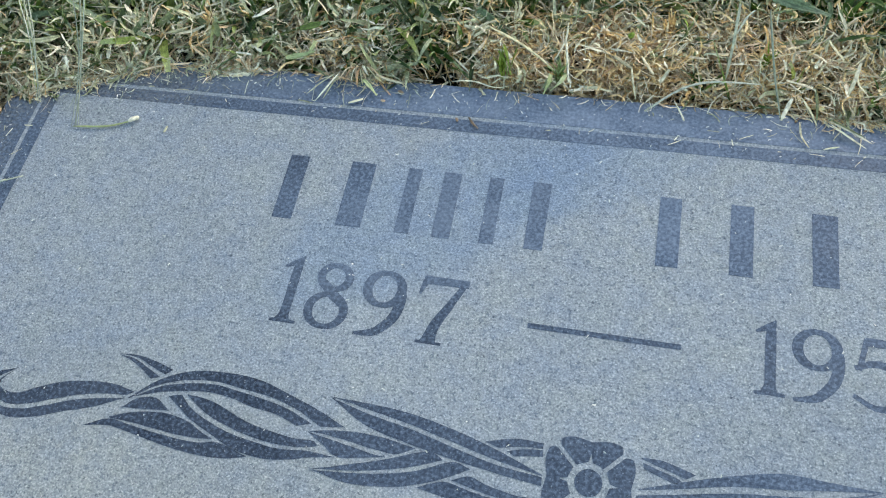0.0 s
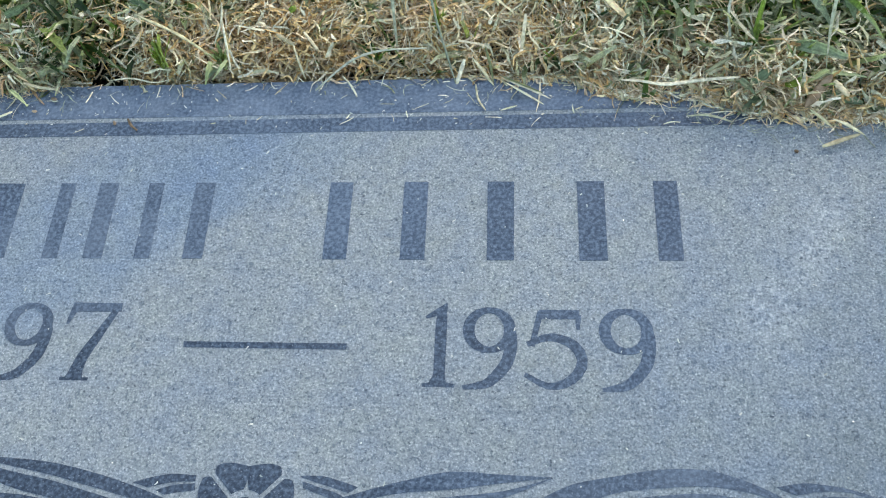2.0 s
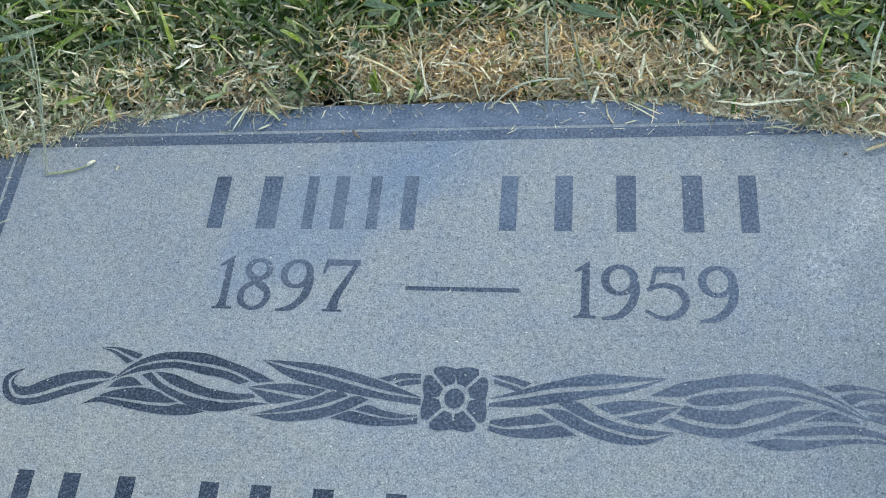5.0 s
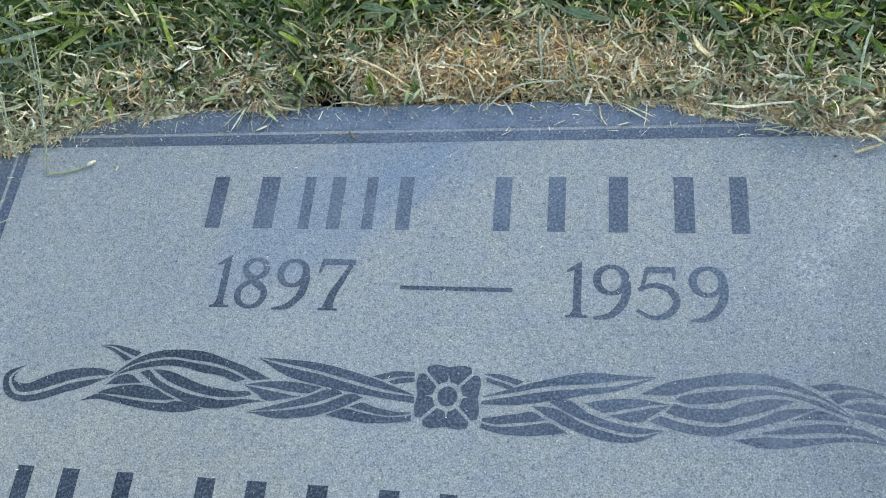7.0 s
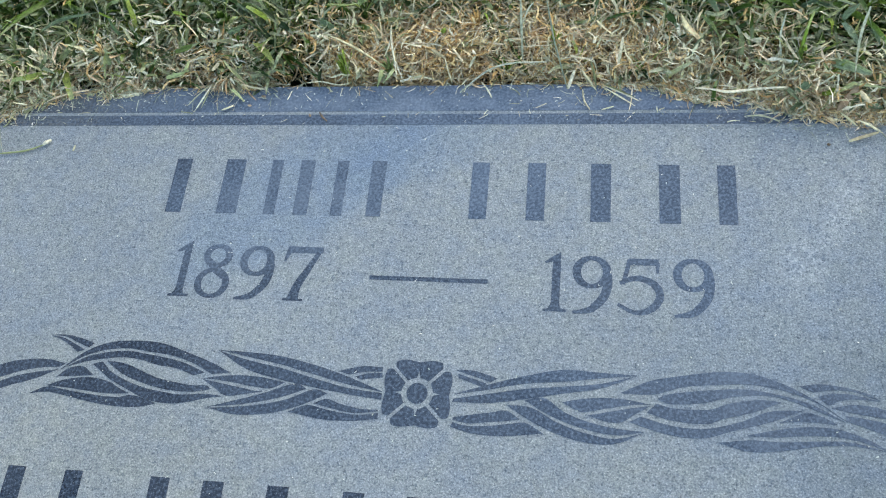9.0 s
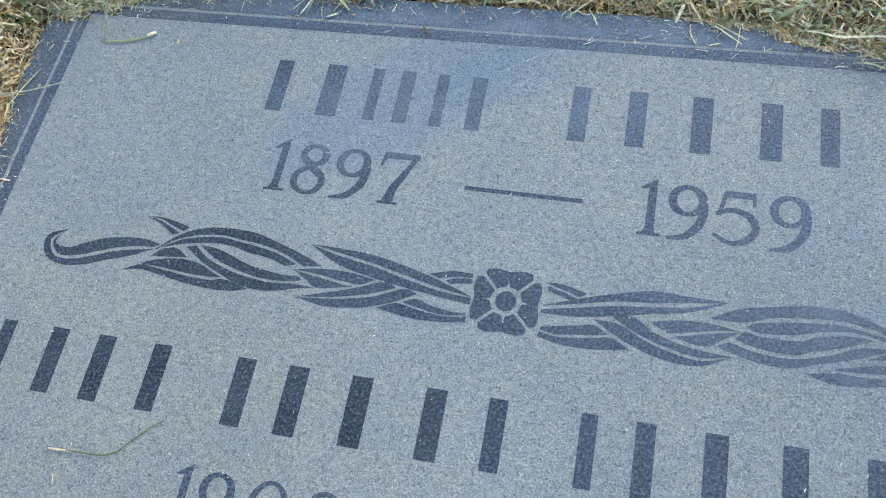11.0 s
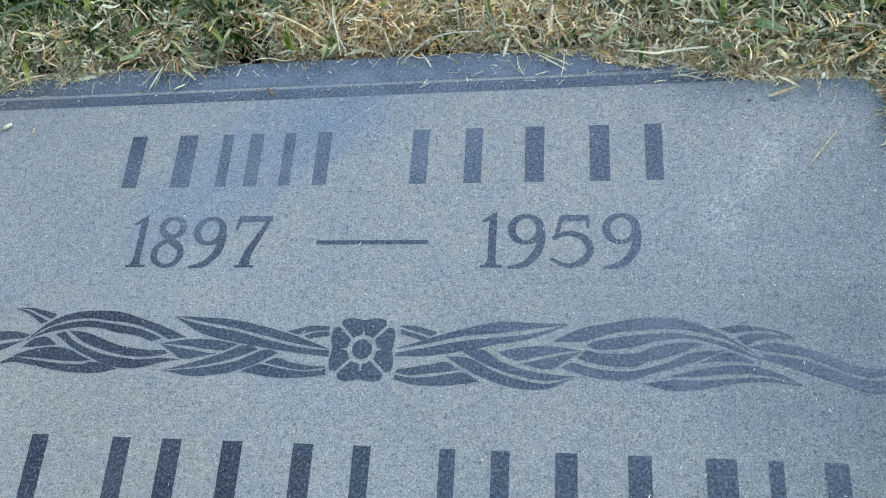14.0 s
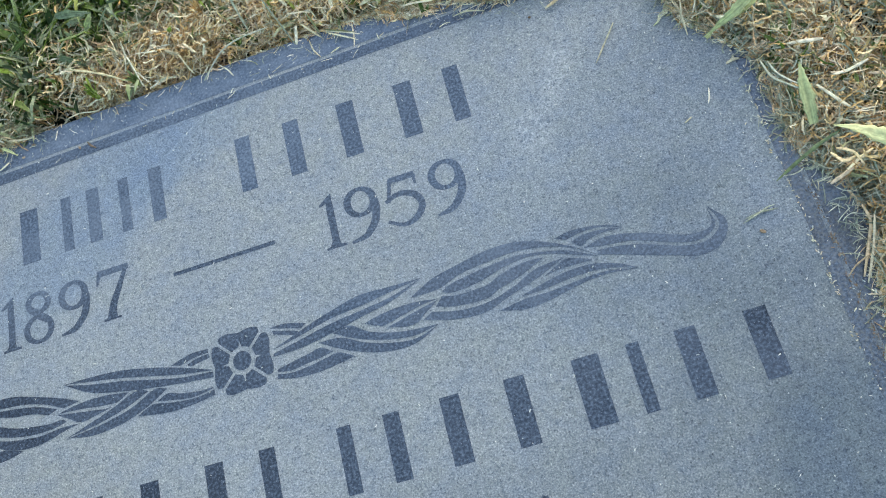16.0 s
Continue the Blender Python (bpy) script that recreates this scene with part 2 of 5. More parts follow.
GREEN = plant("green_blades", (0.0, (0.014, 0.038, 0.009)), (0.40, (0.042, 0.085, 0.021)), (0.72, (0.105, 0.165, 0.048)), (0.92, (0.22, 0.285, 0.095)), (1.0, (0.33, 0.36, 0.11)), gloss=0.5, frayed=0.3, thin=0.3)
LEAF = plant("torn_leaves", (0.0, (0.026, 0.050, 0.021)), (0.28, (0.090, 0.122, 0.060)), (0.60, (0.26, 0.285, 0.175)), (0.85, (0.49, 0.475, 0.345)), (1.0, (0.70, 0.655, 0.53)), gloss=0.6, frayed=0.4, thin=0.25)
DRY = plant("dry_blades", (0.0, (0.32, 0.195, 0.11)), (0.3, (0.53, 0.39, 0.265)), (0.6, (0.70, 0.57, 0.43)), (0.85, (0.78, 0.69, 0.56)), (1.0, (0.86, 0.80, 0.71)), gloss=0.6)
DUFF = plant("brown_duff", (0.0, (0.13, 0.08, 0.04)), (0.35, (0.43, 0.28, 0.14)), (0.7, (0.68, 0.50, 0.28)), (1.0, (0.82, 0.68, 0.45)), gloss=0.8)
TAN = plant("tan_curls", (0.0, (0.34, 0.20, 0.09)), (0.35, (0.60, 0.385, 0.175)), (0.7, (0.76, 0.57, 0.325)), (1.0, (0.82, 0.73, 0.54)), gloss=0.7)
CUT = plant("cut_blades", (0.0, (0.155, 0.18, 0.095)), (0.3, (0.44, 0.425, 0.285)), (0.65, (0.67, 0.63, 0.48)), (1.0, (0.88, 0.83, 0.73)), gloss=0.6)
PALE = plant("pale_straw", (0.0, (0.40, 0.345, 0.235)), (0.6, (0.54, 0.49, 0.365)), (1.0, (0.70, 0.67, 0.56)), gloss=0.5)
CHALK = plant("chalky_specks", (0.0, (0.42, 0.43, 0.41)), (1.0, (0.68, 0.69, 0.67)), gloss=0.8, wear=0.4)
BROWN = plant("brown_twig", (0.0, (0.105, 0.075, 0.055)), (0.7, (0.18, 0.125, 0.09)), (1.0, (0.30, 0.23, 0.165)), gloss=0.7)
FRESH = plant("fresh_stem", (0.0, (0.31, 0.365, 0.18)), (1.0, (0.44, 0.49, 0.28)), gloss=0.5, along=140.0, wear=0.6)
GREY = plant("grey_fibres", (0.0, (0.16, 0.19, 0.15)), (0.6, (0.33, 0.36, 0.30)), (1.0, (0.52, 0.54, 0.47)), gloss=0.6)
STEM = plant("dark_stem", (0.0, (0.10, 0.14, 0.07)), (1.0, (0.17, 0.22, 0.12)), gloss=0.5)
DUSTY = plant("dusty_leaf", (0.0, (0.070, 0.118, 0.060)), (0.7, (0.175, 0.235, 0.150)), (1.0, (0.32, 0.37, 0.26)), gloss=0.5, frayed=0.1, thin=0.2)
LIME = plant("yellow_green_leaf", (0.0, (0.15, 0.23, 0.035)), (1.0, (0.27, 0.34, 0.070)), gloss=0.5, frayed=0.1, thin=0.3)
PALEGREEN = plant("pale_leaf", (0.0, (0.22, 0.29, 0.13)), (1.0, (0.30, 0.36, 0.20)), gloss=0.5, frayed=0.1, thin=0.3)


# ---- mesh tools ----
def mesh_object(name, verts, faces, mat, parent=None, label="", smooth=False):
    me = bpy.data.meshes.new(name)
    me.from_pydata(verts, [], faces)
    me.materials.append(mat)
    if smooth:
        me.polygons.foreach_set("use_smooth", [True] * len(me.polygons))
    me.update()
    if mat not in (FROSTED, POLISHED, SOIL):    # every blade and straw has a tone of its own
        me.attributes.new("tone", "FLOAT", "POINT").data.foreach_set("value", [random.random()] * len(verts))
    ob = new(name, me)
    ob.parent = parent
    if label:
        ob["label"] = label
    return ob


def flowing(points, count):
    """A smooth curve through the points (Catmull-Rom), at even steps."""
    p = np.array(points, float)
    if len(p) == 2:
        return p[0] + np.linspace(0, 1, count)[:, None] * (p[1] - p[0])
    q = np.vstack([2 * p[0] - p[1], p, 2 * p[-1] - p[-2]])
    fine = []
    for i in range(1, len(q) - 2):
        for u in np.linspace(0, 1, 12, endpoint=False):
            a, b, c, d = q[i - 1:i + 3]
            fine.append(0.5 * (2 * b + (c - a) * u + (2 * a - 5 * b + 4 * c - d) * u ** 2 + (3 * b - a - 3 * c + d) * u ** 3))
    fine = np.array(fine + [p[-1]])
    run = np.concatenate([[0], np.cumsum(np.linalg.norm(np.diff(fine[:, :2], axis=0), axis=1))])
    return np.stack([np.interp(np.linspace(0, run[-1], count), run, fine[:, k]) for k in range(fine.shape[1])], 1)


RELIEF = 0.00014    # how far the polished figures stand above the frosted ground
SLOPE = -0.0095    # the lettering runs down a little towards the east end


def on_stone(x, y, z):
    return (x + 0.00013 * noise.noise((x * 420, y * 420, 1)), y + SLOPE * x + 0.00013 * noise.noise((x * 420, y * 420, 5)), z)


def plate(upper, lower, lift, closed=False):
    """Vertices and faces of a thin raised plate between two edges."""
    n = len(upper)
    verts = [on_stone(x, y, lift) for x, y in upper] + [on_stone(x, y, lift) for x, y in lower]
    verts += [on_stone(x, y, -RELIEF - 0.0001) for x, y in upper] + [on_stone(x, y, -RELIEF - 0.0001) for x, y in lower]
    faces = []
    for i in range(n if closed else n - 1):
        j = (i + 1) % n
        faces += [(i, n + i, n + j, j), (2 * n + i, i, j, 2 * n + j), (n + i, 3 * n + i, 3 * n + j, n + j)]
    if not closed:
        faces += [(0, 2 * n, 3 * n, n), (n - 1, 2 * n - 1, 4 * n - 1, 3 * n - 1)]
    return verts, faces


def gather(pieces):
    verts, faces = [], []
    for v, f in pieces:
        faces += [tuple(i + len(verts) for i in face) for face in f]
        verts += v
    return verts, faces


def up_facing(ob):
    bm = bmesh.new()
    bm.from_mesh(ob.data)
    bmesh.ops.recalc_face_normals(bm, faces=bm.faces)
    bm.to_mesh(ob.data)
    bm.free()
    return ob


# ---- ground ----
EDGE_X = [-0.70, -0.31, -0.290, -0.282, -0.270, -0.258, -0.243, -0.231, -0.198, -0.172, -0.144, -0.129, -0.111, -0.095, -0.02, 0.035, 0.068, 0.088, 0.105, 0.117, 0.133, 0.155, 0.171, 0.190, 0.214, 0.238, 0.245, 0.253, 0.259, 0.267, 0.281, 0.30, 0.70]
EDGE_Y = [-0.004, -0.006, -0.005, 0.002, 0.004, 0.010, 0.014, 0.019, 0.019, 0.025, 0.024, 0.022, 0.025, 0.0275, 0.0285, 0.0275, 0.026, 0.022, 0.023, 0.016, 0.012, 0.011, 0.005, 0.000, -0.001, 0.000, -0.005, -0.010, -0.037, -0.050, -0.058, -0.11, -0.11]
STONE_X, STONE_TOP, STONE_LOW = 0.3064, 0.0264, -0.3212


def beyond_edge(x, y):
    """How far a place lies outside the line to which the turf has crept over the stone (negative: on bare stone)."""
    back = y - np.interp(x, EDGE_X, EDGE_Y)
    right = x - np.interp(y, [-0.40, -0.23, -0.205, -0.19, -0.176, -0.160, -0.148, -0.134, -0.122, -0.106, -0.078, -0.069, -0.058, -0.046, 0.1], [0.297, 0.293, 0.297, 0.303, 0.306, 0.303, 0.298, 0.289, 0.287, 0.287, 0.2875, 0.281, 0.272, 0.262, 0.262])
    left = np.interp(y, [-0.40, -0.16, -0.12, -0.10, -0.07, 0.0, 0.1], [-0.303, -0.302, -0.294, -0.297, -0.306, -0.307, -0.307]) - x
    near = np.interp(x, [-0.31, -0.20, -0.12, 0.31], [-0.299, -0.303, -0.312, -0.315]) - y
    return np.maximum.reduce([back, right, left, near])


def ground():
    fine = 0.012
    far = [-80, -25, -8, -3, -1.6]
    xs = far + list(np.arange(-1.0, -0.305, 0.02)) + list(np.linspace(-0.300, 0.300, 51)) + list(np.arange(0.32, 1.01, 0.02)) + [-v for v in far[::-1]]
    ys = far + list(np.arange(-1.0, -0.33, 0.02)) + list(np.linspace(-0.318, 0.023, 30)) + list(np.arange(0.035, 1.01, fine * 1.6)) + [-v for v in far[::-1]]
    verts = []
    for y in ys:
        for x in xs:
            rise = 0.006 * noise.noise((x * 9, y * 9, 3)) + 0.004 * noise.noise((x * 45, y * 45, 7))
            verts.append((x, y, -0.013 + rise if max(abs(x), abs(y)) < 2 else -0.013))
    w = len(xs)
    faces = []
    for j in range(len(ys) - 1):
        for i in range(w - 1):
            cx, cy = (xs[i] + xs[i + 1]) / 2, (ys[j] + ys[j + 1]) / 2
            if not (abs(cx) < 0.299 and -0.317 < cy < 0.022):
                faces.append((j * w + i, j * w + i + 1, (j + 1) * w + i + 1, (j + 1) * w + i))
    ob = mesh_object("ground", verts, faces, SOIL, smooth=True)
    return tagged(ob, "dark soil and matted lawn ground round the grave marker", "ground", kind="structure")


ground()

# ---- grave marker ----
marker = tagged(new("grave_marker"), "flat blue-grey granite marker with polished lettering, set in grass", "grave marker")
marker.location = (0, 0, 0)


def slab():
    bm = bmesh.new()
    bmesh.ops.create_cube(bm, size=1)
    for v in bm.verts:
        v.co = Vector((v.co.x * 2 * STONE_X, (v.co.y + 0.5) * (STONE_TOP - STONE_LOW) + STONE_LOW, (v.co.z - 0.5) * 0.10 - RELIEF))
    bmesh.ops.bevel(bm, geom=bm.edges[:], offset=0.0007, segments=2, affect="EDGES")
    me = bpy.data.meshes.new("slab")
    bm.to_mesh(me)
    bm.free()
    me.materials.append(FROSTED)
    ob = new("slab", me)
    ob.parent = marker
    ob["label"] = "frosted granite slab with faint blue stains"


slab()


def frame_strip(name, x, top, low, width, label):
    """A polished rectangular band whose inner edge is given."""
    inner = [(-x, top), (x, top), (x, low), (-x, low)]
    outer = [(-x - width, top + width), (x + width, top + width), (x + width, low - width), (-x - width, low - width)]
    flat = lambda ring, z: [(a, b, z) for a, b in ring]
    verts = flat(inner, 0) + flat(outer, 0) + flat(inner, -RELIEF - 0.0001) + flat(outer, -RELIEF - 0.0001)
    faces = []
    for i in range(4):
        j = (i + 1) % 4
        faces += [(i, j, 4 + j, 4 + i), (i, 8 + i, 8 + j, j), (4 + i, 4 + j, 12 + j, 12 + i)]
    up_facing(mesh_object(name, verts, faces, POLISHED, marker, label))


PANEL_X, PANEL_LOW = 0.2800, -0.2948
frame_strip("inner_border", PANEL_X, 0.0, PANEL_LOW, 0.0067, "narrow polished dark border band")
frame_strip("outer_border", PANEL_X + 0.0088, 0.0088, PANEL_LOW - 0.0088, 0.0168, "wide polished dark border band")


# numerals: each stroke is a run of (x, y, width), in units of the figure's height
def ring(cx, cy, rx, ry, side, thin, lift):
    a = np.linspace(0, 2 * math.pi, 40, endpoint=False)
    w = 0.85 * thin + 0.85 * (side - thin) * np.abs(np.cos(a)) ** 1.5
    return ("ring", [((cx + (rx + h * w_) * math.cos(t), cy + (ry + h * w_) * math.sin(t))) for h in (0.5, -0.5) for t, w_ in zip(a, w)], lift)


def figure_strokes(ch):
    if ch == "1":
        return [[(0.235, 1.01, 0.03), (0.19, 0.88, 0.13), (0.18, 0.75, 0.165), (0.175, 0.20, 0.165), (0.17, 0.11, 0.19), (0.165, 0.03, 0.30)], [(0.235, 1.00, 0.03), (0.13, 0.90, 0.10), (0.0, 0.83, 0.04)], [(-0.01, 0.025, 0.05), (0.17, 0.04, 0.08), (0.35, 0.025, 0.05)]]
    if ch == "7":
        return [[(0.02, 0.915, 0.15), (0.63, 0.915, 0.14)], [(0.055, 0.90, 0.12), (0.035, 0.82, 0.09), (0.0, 0.70, 0.04)], [(0.585, 0.92, 0.09), (0.42, 0.57, 0.14), (0.29, 0.30, 0.18), (0.245, 0.12, 0.21), (0.235, 0.02, 0.30)], [(0.07, 0.025, 0.05), (0.41, 0.025, 0.05)]]
    if ch == "5":
        return [[(0.165, 0.885, 0.14), (0.615, 0.885, 0.14)], [(0.60, 0.88, 0.09), (0.595, 0.70, 0.05)], [(0.18, 0.92, 0.09), (0.08, 0.50, 0.08)], [(0.03, 0.52, 0.08), (0.28, 0.61, 0.12), (0.54, 0.52, 0.15), (0.63, 0.31, 0.16), (0.50, 0.11, 0.14), (0.26, 0.04, 0.10), (0.0, 0.17, 0.07)]]
    if ch == "9":
        return [ring(0.305, 0.69, 0.232, 0.238, 0.155, 0.085, 0), [(0.535, 0.74, 0.13), (0.555, 0.56, 0.17), (0.50, 0.30, 0.18), (0.33, 0.09, 0.15), (0.20, 0.035, 0.11), (0.02, 0.01, 0.05)]]
    if ch == "8":
        return [ring(0.315, 0.76, 0.195, 0.178, 0.14, 0.085, 0), ring(0.30, 0.265, 0.242, 0.235, 0.14, 0.085, 1), [(0.145, 0.70, 0.10), (0.30, 0.54, 0.19), (0.49, 0.38, 0.13)]]
    if ch == "0":
        return [ring(0.36, 0.5, 0.295, 0.455, 0.14, 0.08, 0)]
    if ch == "2":
        return [[(0.04, 0.70, 0.05), (0.07, 0.86, 0.12), (0.28, 0.94, 0.09), (0.49, 0.80, 0.15), (0.46, 0.56, 0.15), (0.24, 0.28, 0.10), (0.04, 0.06, 0.08)], [(0.02, 0.06, 0.12), (0.62, 0.06, 0.12)], [(0.60, 0.08, 0.09), (0.63, 0.22, 0.04)]]
    return [[(0.47, 0.98, 0.07), (0.22, 0.62, 0.09), (0.02, 0.29, 0.07)], [(0.0, 0.28, 0.10), (0.70, 0.28, 0.10)], [(0.47, 0.97, 0.14), (0.47, 0.03, 0.15)], [(0.30, 0.025, 0.05), (0.64, 0.025, 0.05)]]


def ribbon(stroke, count=18):
    c = flowing(stroke, count)
    d = np.gradient(c[:, :2], axis=0)
    d /= np.linalg.norm(d, axis=1)[:, None] + 1e-9
    side = np.stack([-d[:, 1], d[:, 0]], 1) * c[:, 2:3] * 0.39
    return c[:, :2] + side, c[:, :2] - side


def numeral(ch, x, base, height, wide=1.0):
    pieces = []
    for k, stroke in enumerate(figure_strokes(ch)):
        if stroke[0] == "ring":
            pts = np.array(stroke[1])
            edges, closed = (pts[:40], pts[40:]), True
        else:
            edges, closed = ribbon(stroke), False
        shift = lambda e: [(x + px * height * wide, base + py * height) for px, py in e]
        pieces.append(plate(shift(edges[0]), shift(edges[1]), -0.00002 * k, closed))
    up_facing(mesh_object("numeral", *gather(pieces), POLISHED, marker, "polished numeral " + ch))


for text, spots, base, tall in (("1897", (-0.1385, -0.1255, -0.1033, -0.0790), -0.1062, 0.0312), ("1959", (0.0538, 0.0668, 0.0886, 0.1140), -0.1062, 0.0312),
                                ("1902", (-0.1366, -0.1247, -0.1015, -0.0732), -0.2785, 0.0284), ("1984", (0.0556, 0.0640, 0.0890, 0.1140), -0.2820, 0.0300)):
    for ch, x in zip(text, spots):
        numeral(ch, x, base, tall)


def bar(name, x, y, wide, tall, label=""):
    if tall > wide:
        edges = [[(x + h * wide / 2, y + tall * (k / 14 - 0.5)) for k in range(15)] for h in (-1, 1)]
    else:
        edges = [[(x + wide * (k / 20 - 0.5), y + h * tall / 2) for k in range(21)] for h in (1, -1)]
    up_facing(mesh_object(name, *plate(*edges, 0.0), POLISHED, marker, label))


bar("dash", -0.0036, -0.0917, 0.0595, 0.0022, "polished dash")
bar("dash", -0.0036, -0.2652, 0.0595, 0.0022, "polished dash")

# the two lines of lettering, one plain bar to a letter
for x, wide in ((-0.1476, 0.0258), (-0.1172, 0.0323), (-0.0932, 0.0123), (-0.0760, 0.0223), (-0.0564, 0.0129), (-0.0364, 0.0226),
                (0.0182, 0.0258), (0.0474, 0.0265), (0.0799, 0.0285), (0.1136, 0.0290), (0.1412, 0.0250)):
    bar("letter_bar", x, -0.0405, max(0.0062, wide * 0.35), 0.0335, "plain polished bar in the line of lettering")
for x, wide in ((-0.2480, 0.021), (-0.2193, 0.026), (-0.1935, 0.027), (-0.1635, 0.026), (-0.1196, 0.027), (-0.0932, 0.029), (-0.0620, 0.029), (-0.0266, 0.028),
                (0.0020, 0.024), (0.0425, 0.021), (0.0670, 0.024), (0.0967, 0.028), (0.1289, 0.029), (0.1635, 0.037), (0.1863, 0.013), (0.2110, 0.028), (0.2433, 0.030)):
    bar("letter_bar", x, -0.2135, max(0.0062, wide * 0.35), 0.0330, "plain polished bar in the line of lettering")


# ---- the carved vine: leaf blades between two flowing edges, in millimetres from the flower's middle ----
FLOWER = (-0.0028, -0.1498)


def vine_blade(upper, lower):
    """One leaf blade; its two edges are drawn in a little, so that the frosted veins stay open."""
    a, b = (flowing(edge, 28) * 0.001 for edge in (upper, lower))
    gap = b - a
    span = np.linalg.norm(gap, axis=1)[:, None] + 1e-9
    inset = gap / span * np.minimum(0.00016, span * 0.3)
    edges = [[(FLOWER[0] + x, FLOWER[1] + y) for x, y in e] for e in (a + inset, b - inset)]
    up_facing(mesh_object("vine_leaf", *plate(*edges, 0.0), POLISHED, marker))


# west half
vine_blade([(-234.4, 6.6), (-245.3, 1.3), (-242.3, -9.7), (-230.8, -14.0), (-218.6, -12.1), (-206.9, -7.8), (-195.1, -3.9), (-184.4, 1.5)], [(-234.3, 6.4), (-242.1, -0.6), (-237.1, -9.3), (-226.4, -9.9), (-216.0, -6.7), (-205.8, -2.8), (-195.2, -0.2), (-184.4, 1.6)])
vine_blade([(-234.4, 6.5), (-240.8, -1.2), (-234.8, -8.5), (-224.4, -7.7), (-214.5, -4.2), (-204.6, -0.6), (-194.4, 1.7), (-183.9, 2.8)], [(-234.4, 6.6), (-239.5, -1.4), (-230.9, -3.9), (-221.5, 0.4), (-211.9, 4.2), (-201.7, 6.1), (-191.3, 6.7), (-181.1, 4.8)])
vine_blade([(-193.7, 19.3), (-185.7, 20.2), (-175.6, 18.5), (-168.3, 16.3)], [(-191.8, 19.4), (-185.2, 18.8), (-178.3, 16.2), (-171.3, 13.7)])
vine_blade([(-193.1, 19.2), (-186.3, 18.5), (-179.2, 15.5), (-172.9, 12.6)], [(-192.9, 18.8), (-187.6, 17.2), (-181.8, 14.4), (-176.6, 11.0)])
vine_blade([(-183.0, 1.9), (-172.8, 11.3), (-160.2, 17.2), (-146.4, 18.8), (-132.4, 18.3), (-119.1, 14.5), (-105.8, 10.2), (-92.9, 4.9)], [(-182.3, 1.7), (-172.5, 8.8), (-161.4, 12.8), (-149.4, 14.3), (-137.4, 13.1), (-125.4, 11.8), (-113.8, 8.6), (-102.8, 3.6)])
vine_blade([(-180.5, 3.1), (-171.0, 8.9), (-160.4, 11.9), (-149.4, 13.2), (-138.4, 12.1), (-127.4, 10.6), (-116.6, 8.2), (-106.2, 4.2)], [(-179.9, 3.0), (-170.5, 6.2), (-160.8, 8.2), (-151.0, 9.5), (-141.1, 8.7), (-131.5, 6.5), (-121.6, 5.5), (-112.2, 2.3)])
vine_blade([(-159.1, 7.3), (-153.1, 7.2), (-146.4, 5.9), (-139.4, 3.4), (-130.9, 0.5), (-121.3, -1.3), (-111.9, -2.4), (-106.0, -2.1), (-103.5, -2.2)], [(-158.6, 6.7), (-154.2, 3.8), (-147.7, 0.3), (-139.1, -2.6), (-129.3, -4.9), (-119.9, -6.0), (-110.9, -5.9), (-105.2, -5.1), (-101.7, -4.0)])
vine_blade([(-166.3, 5.3), (-161.5, 7.0), (-157.9, 3.9), (-152.5, 0.5), (-143.6, -2.9), (-135.3, -5.2), (-125.7, -6.6), (-116.5, -7.4), (-104.9, -6.3), (-94.4, -6.8)], [(-166.2, 5.0), (-160.5, 1.3), (-153.9, -2.8), (-144.5, -6.8), (-136.1, -10.3), (-127.7, -12.1), (-118.1, -12.2), (-109.6, -10.6), (-104.1, -8.9), (-94.5, -7.1)])
vine_blade([(-183.9, -2.0), (-179.1, 2.4), (-171.5, 4.0), (-164.4, -0.1)], [(-183.6, -2.2), (-177.5, -1.9), (-170.7, -1.2), (-164.4, -0.5)])
vine_blade([(-187.8, -6.8), (-180.9, -3.9), (-172.0, -1.9), (-162.7, -1.6), (-154.3, -3.5), (-148.7, -6.2), (-143.6, -8.0)], [(-186.6, -7.3), (-177.9, -7.6), (-168.2, -8.4), (-158.6, -9.2), (-150.8, -9.3), (-143.4, -8.6)])
vine_blade([(-196.9, -11.6), (-187.5, -7.4), (-177.6, -8.5), (-167.8, -9.6), (-156.6, -10.5), (-147.4, -10.4), (-140.8, -9.1), (-127.9, -12.5)], [(-196.7, -11.9), (-186.4, -10.4), (-176.4, -11.8), (-166.5, -13.5), (-155.1, -15.0), (-144.2, -15.5), (-135.3, -14.8), (-127.8, -12.7)])
vine_blade([(-101.5, 16.1), (-84.2, 15.9), (-67.0, 14.4), (-50.1, 10.9), (-33.4, 6.1), (-17.1, 0.3)], [(-101.3, 16.0), (-84.3, 13.0), (-67.4, 10.0), (-50.5, 6.1), (-33.7, 2.2), (-16.7, -0.5)])
vine_blade([(-101.5, 15.9), (-84.7, 11.7), (-67.7, 8.7), (-50.8, 4.6), (-33.9, 0.9), (-16.7, -0.8)], [(-101.2, 15.7), (-86.1, 7.2), (-69.0, 3.0), (-51.6, 0.0), (-34.1, -2.4), (-16.6, -4.2)])
vine_blade([(-39.2, 8.7), (-33.3, 10.6), (-25.5, 12.0), (-17.7, 11.8)], [(-33.5, 7.1), (-29.7, 8.1), (-24.9, 9.1), (-17.8, 9.4)])
vine_blade([(-30.9, 6.4), (-26.7, 7.9), (-21.8, 8.8), (-17.7, 9.2)], [(-27.5, 4.8), (-24.1, 5.5), (-20.8, 6.1), (-17.4, 6.5)])
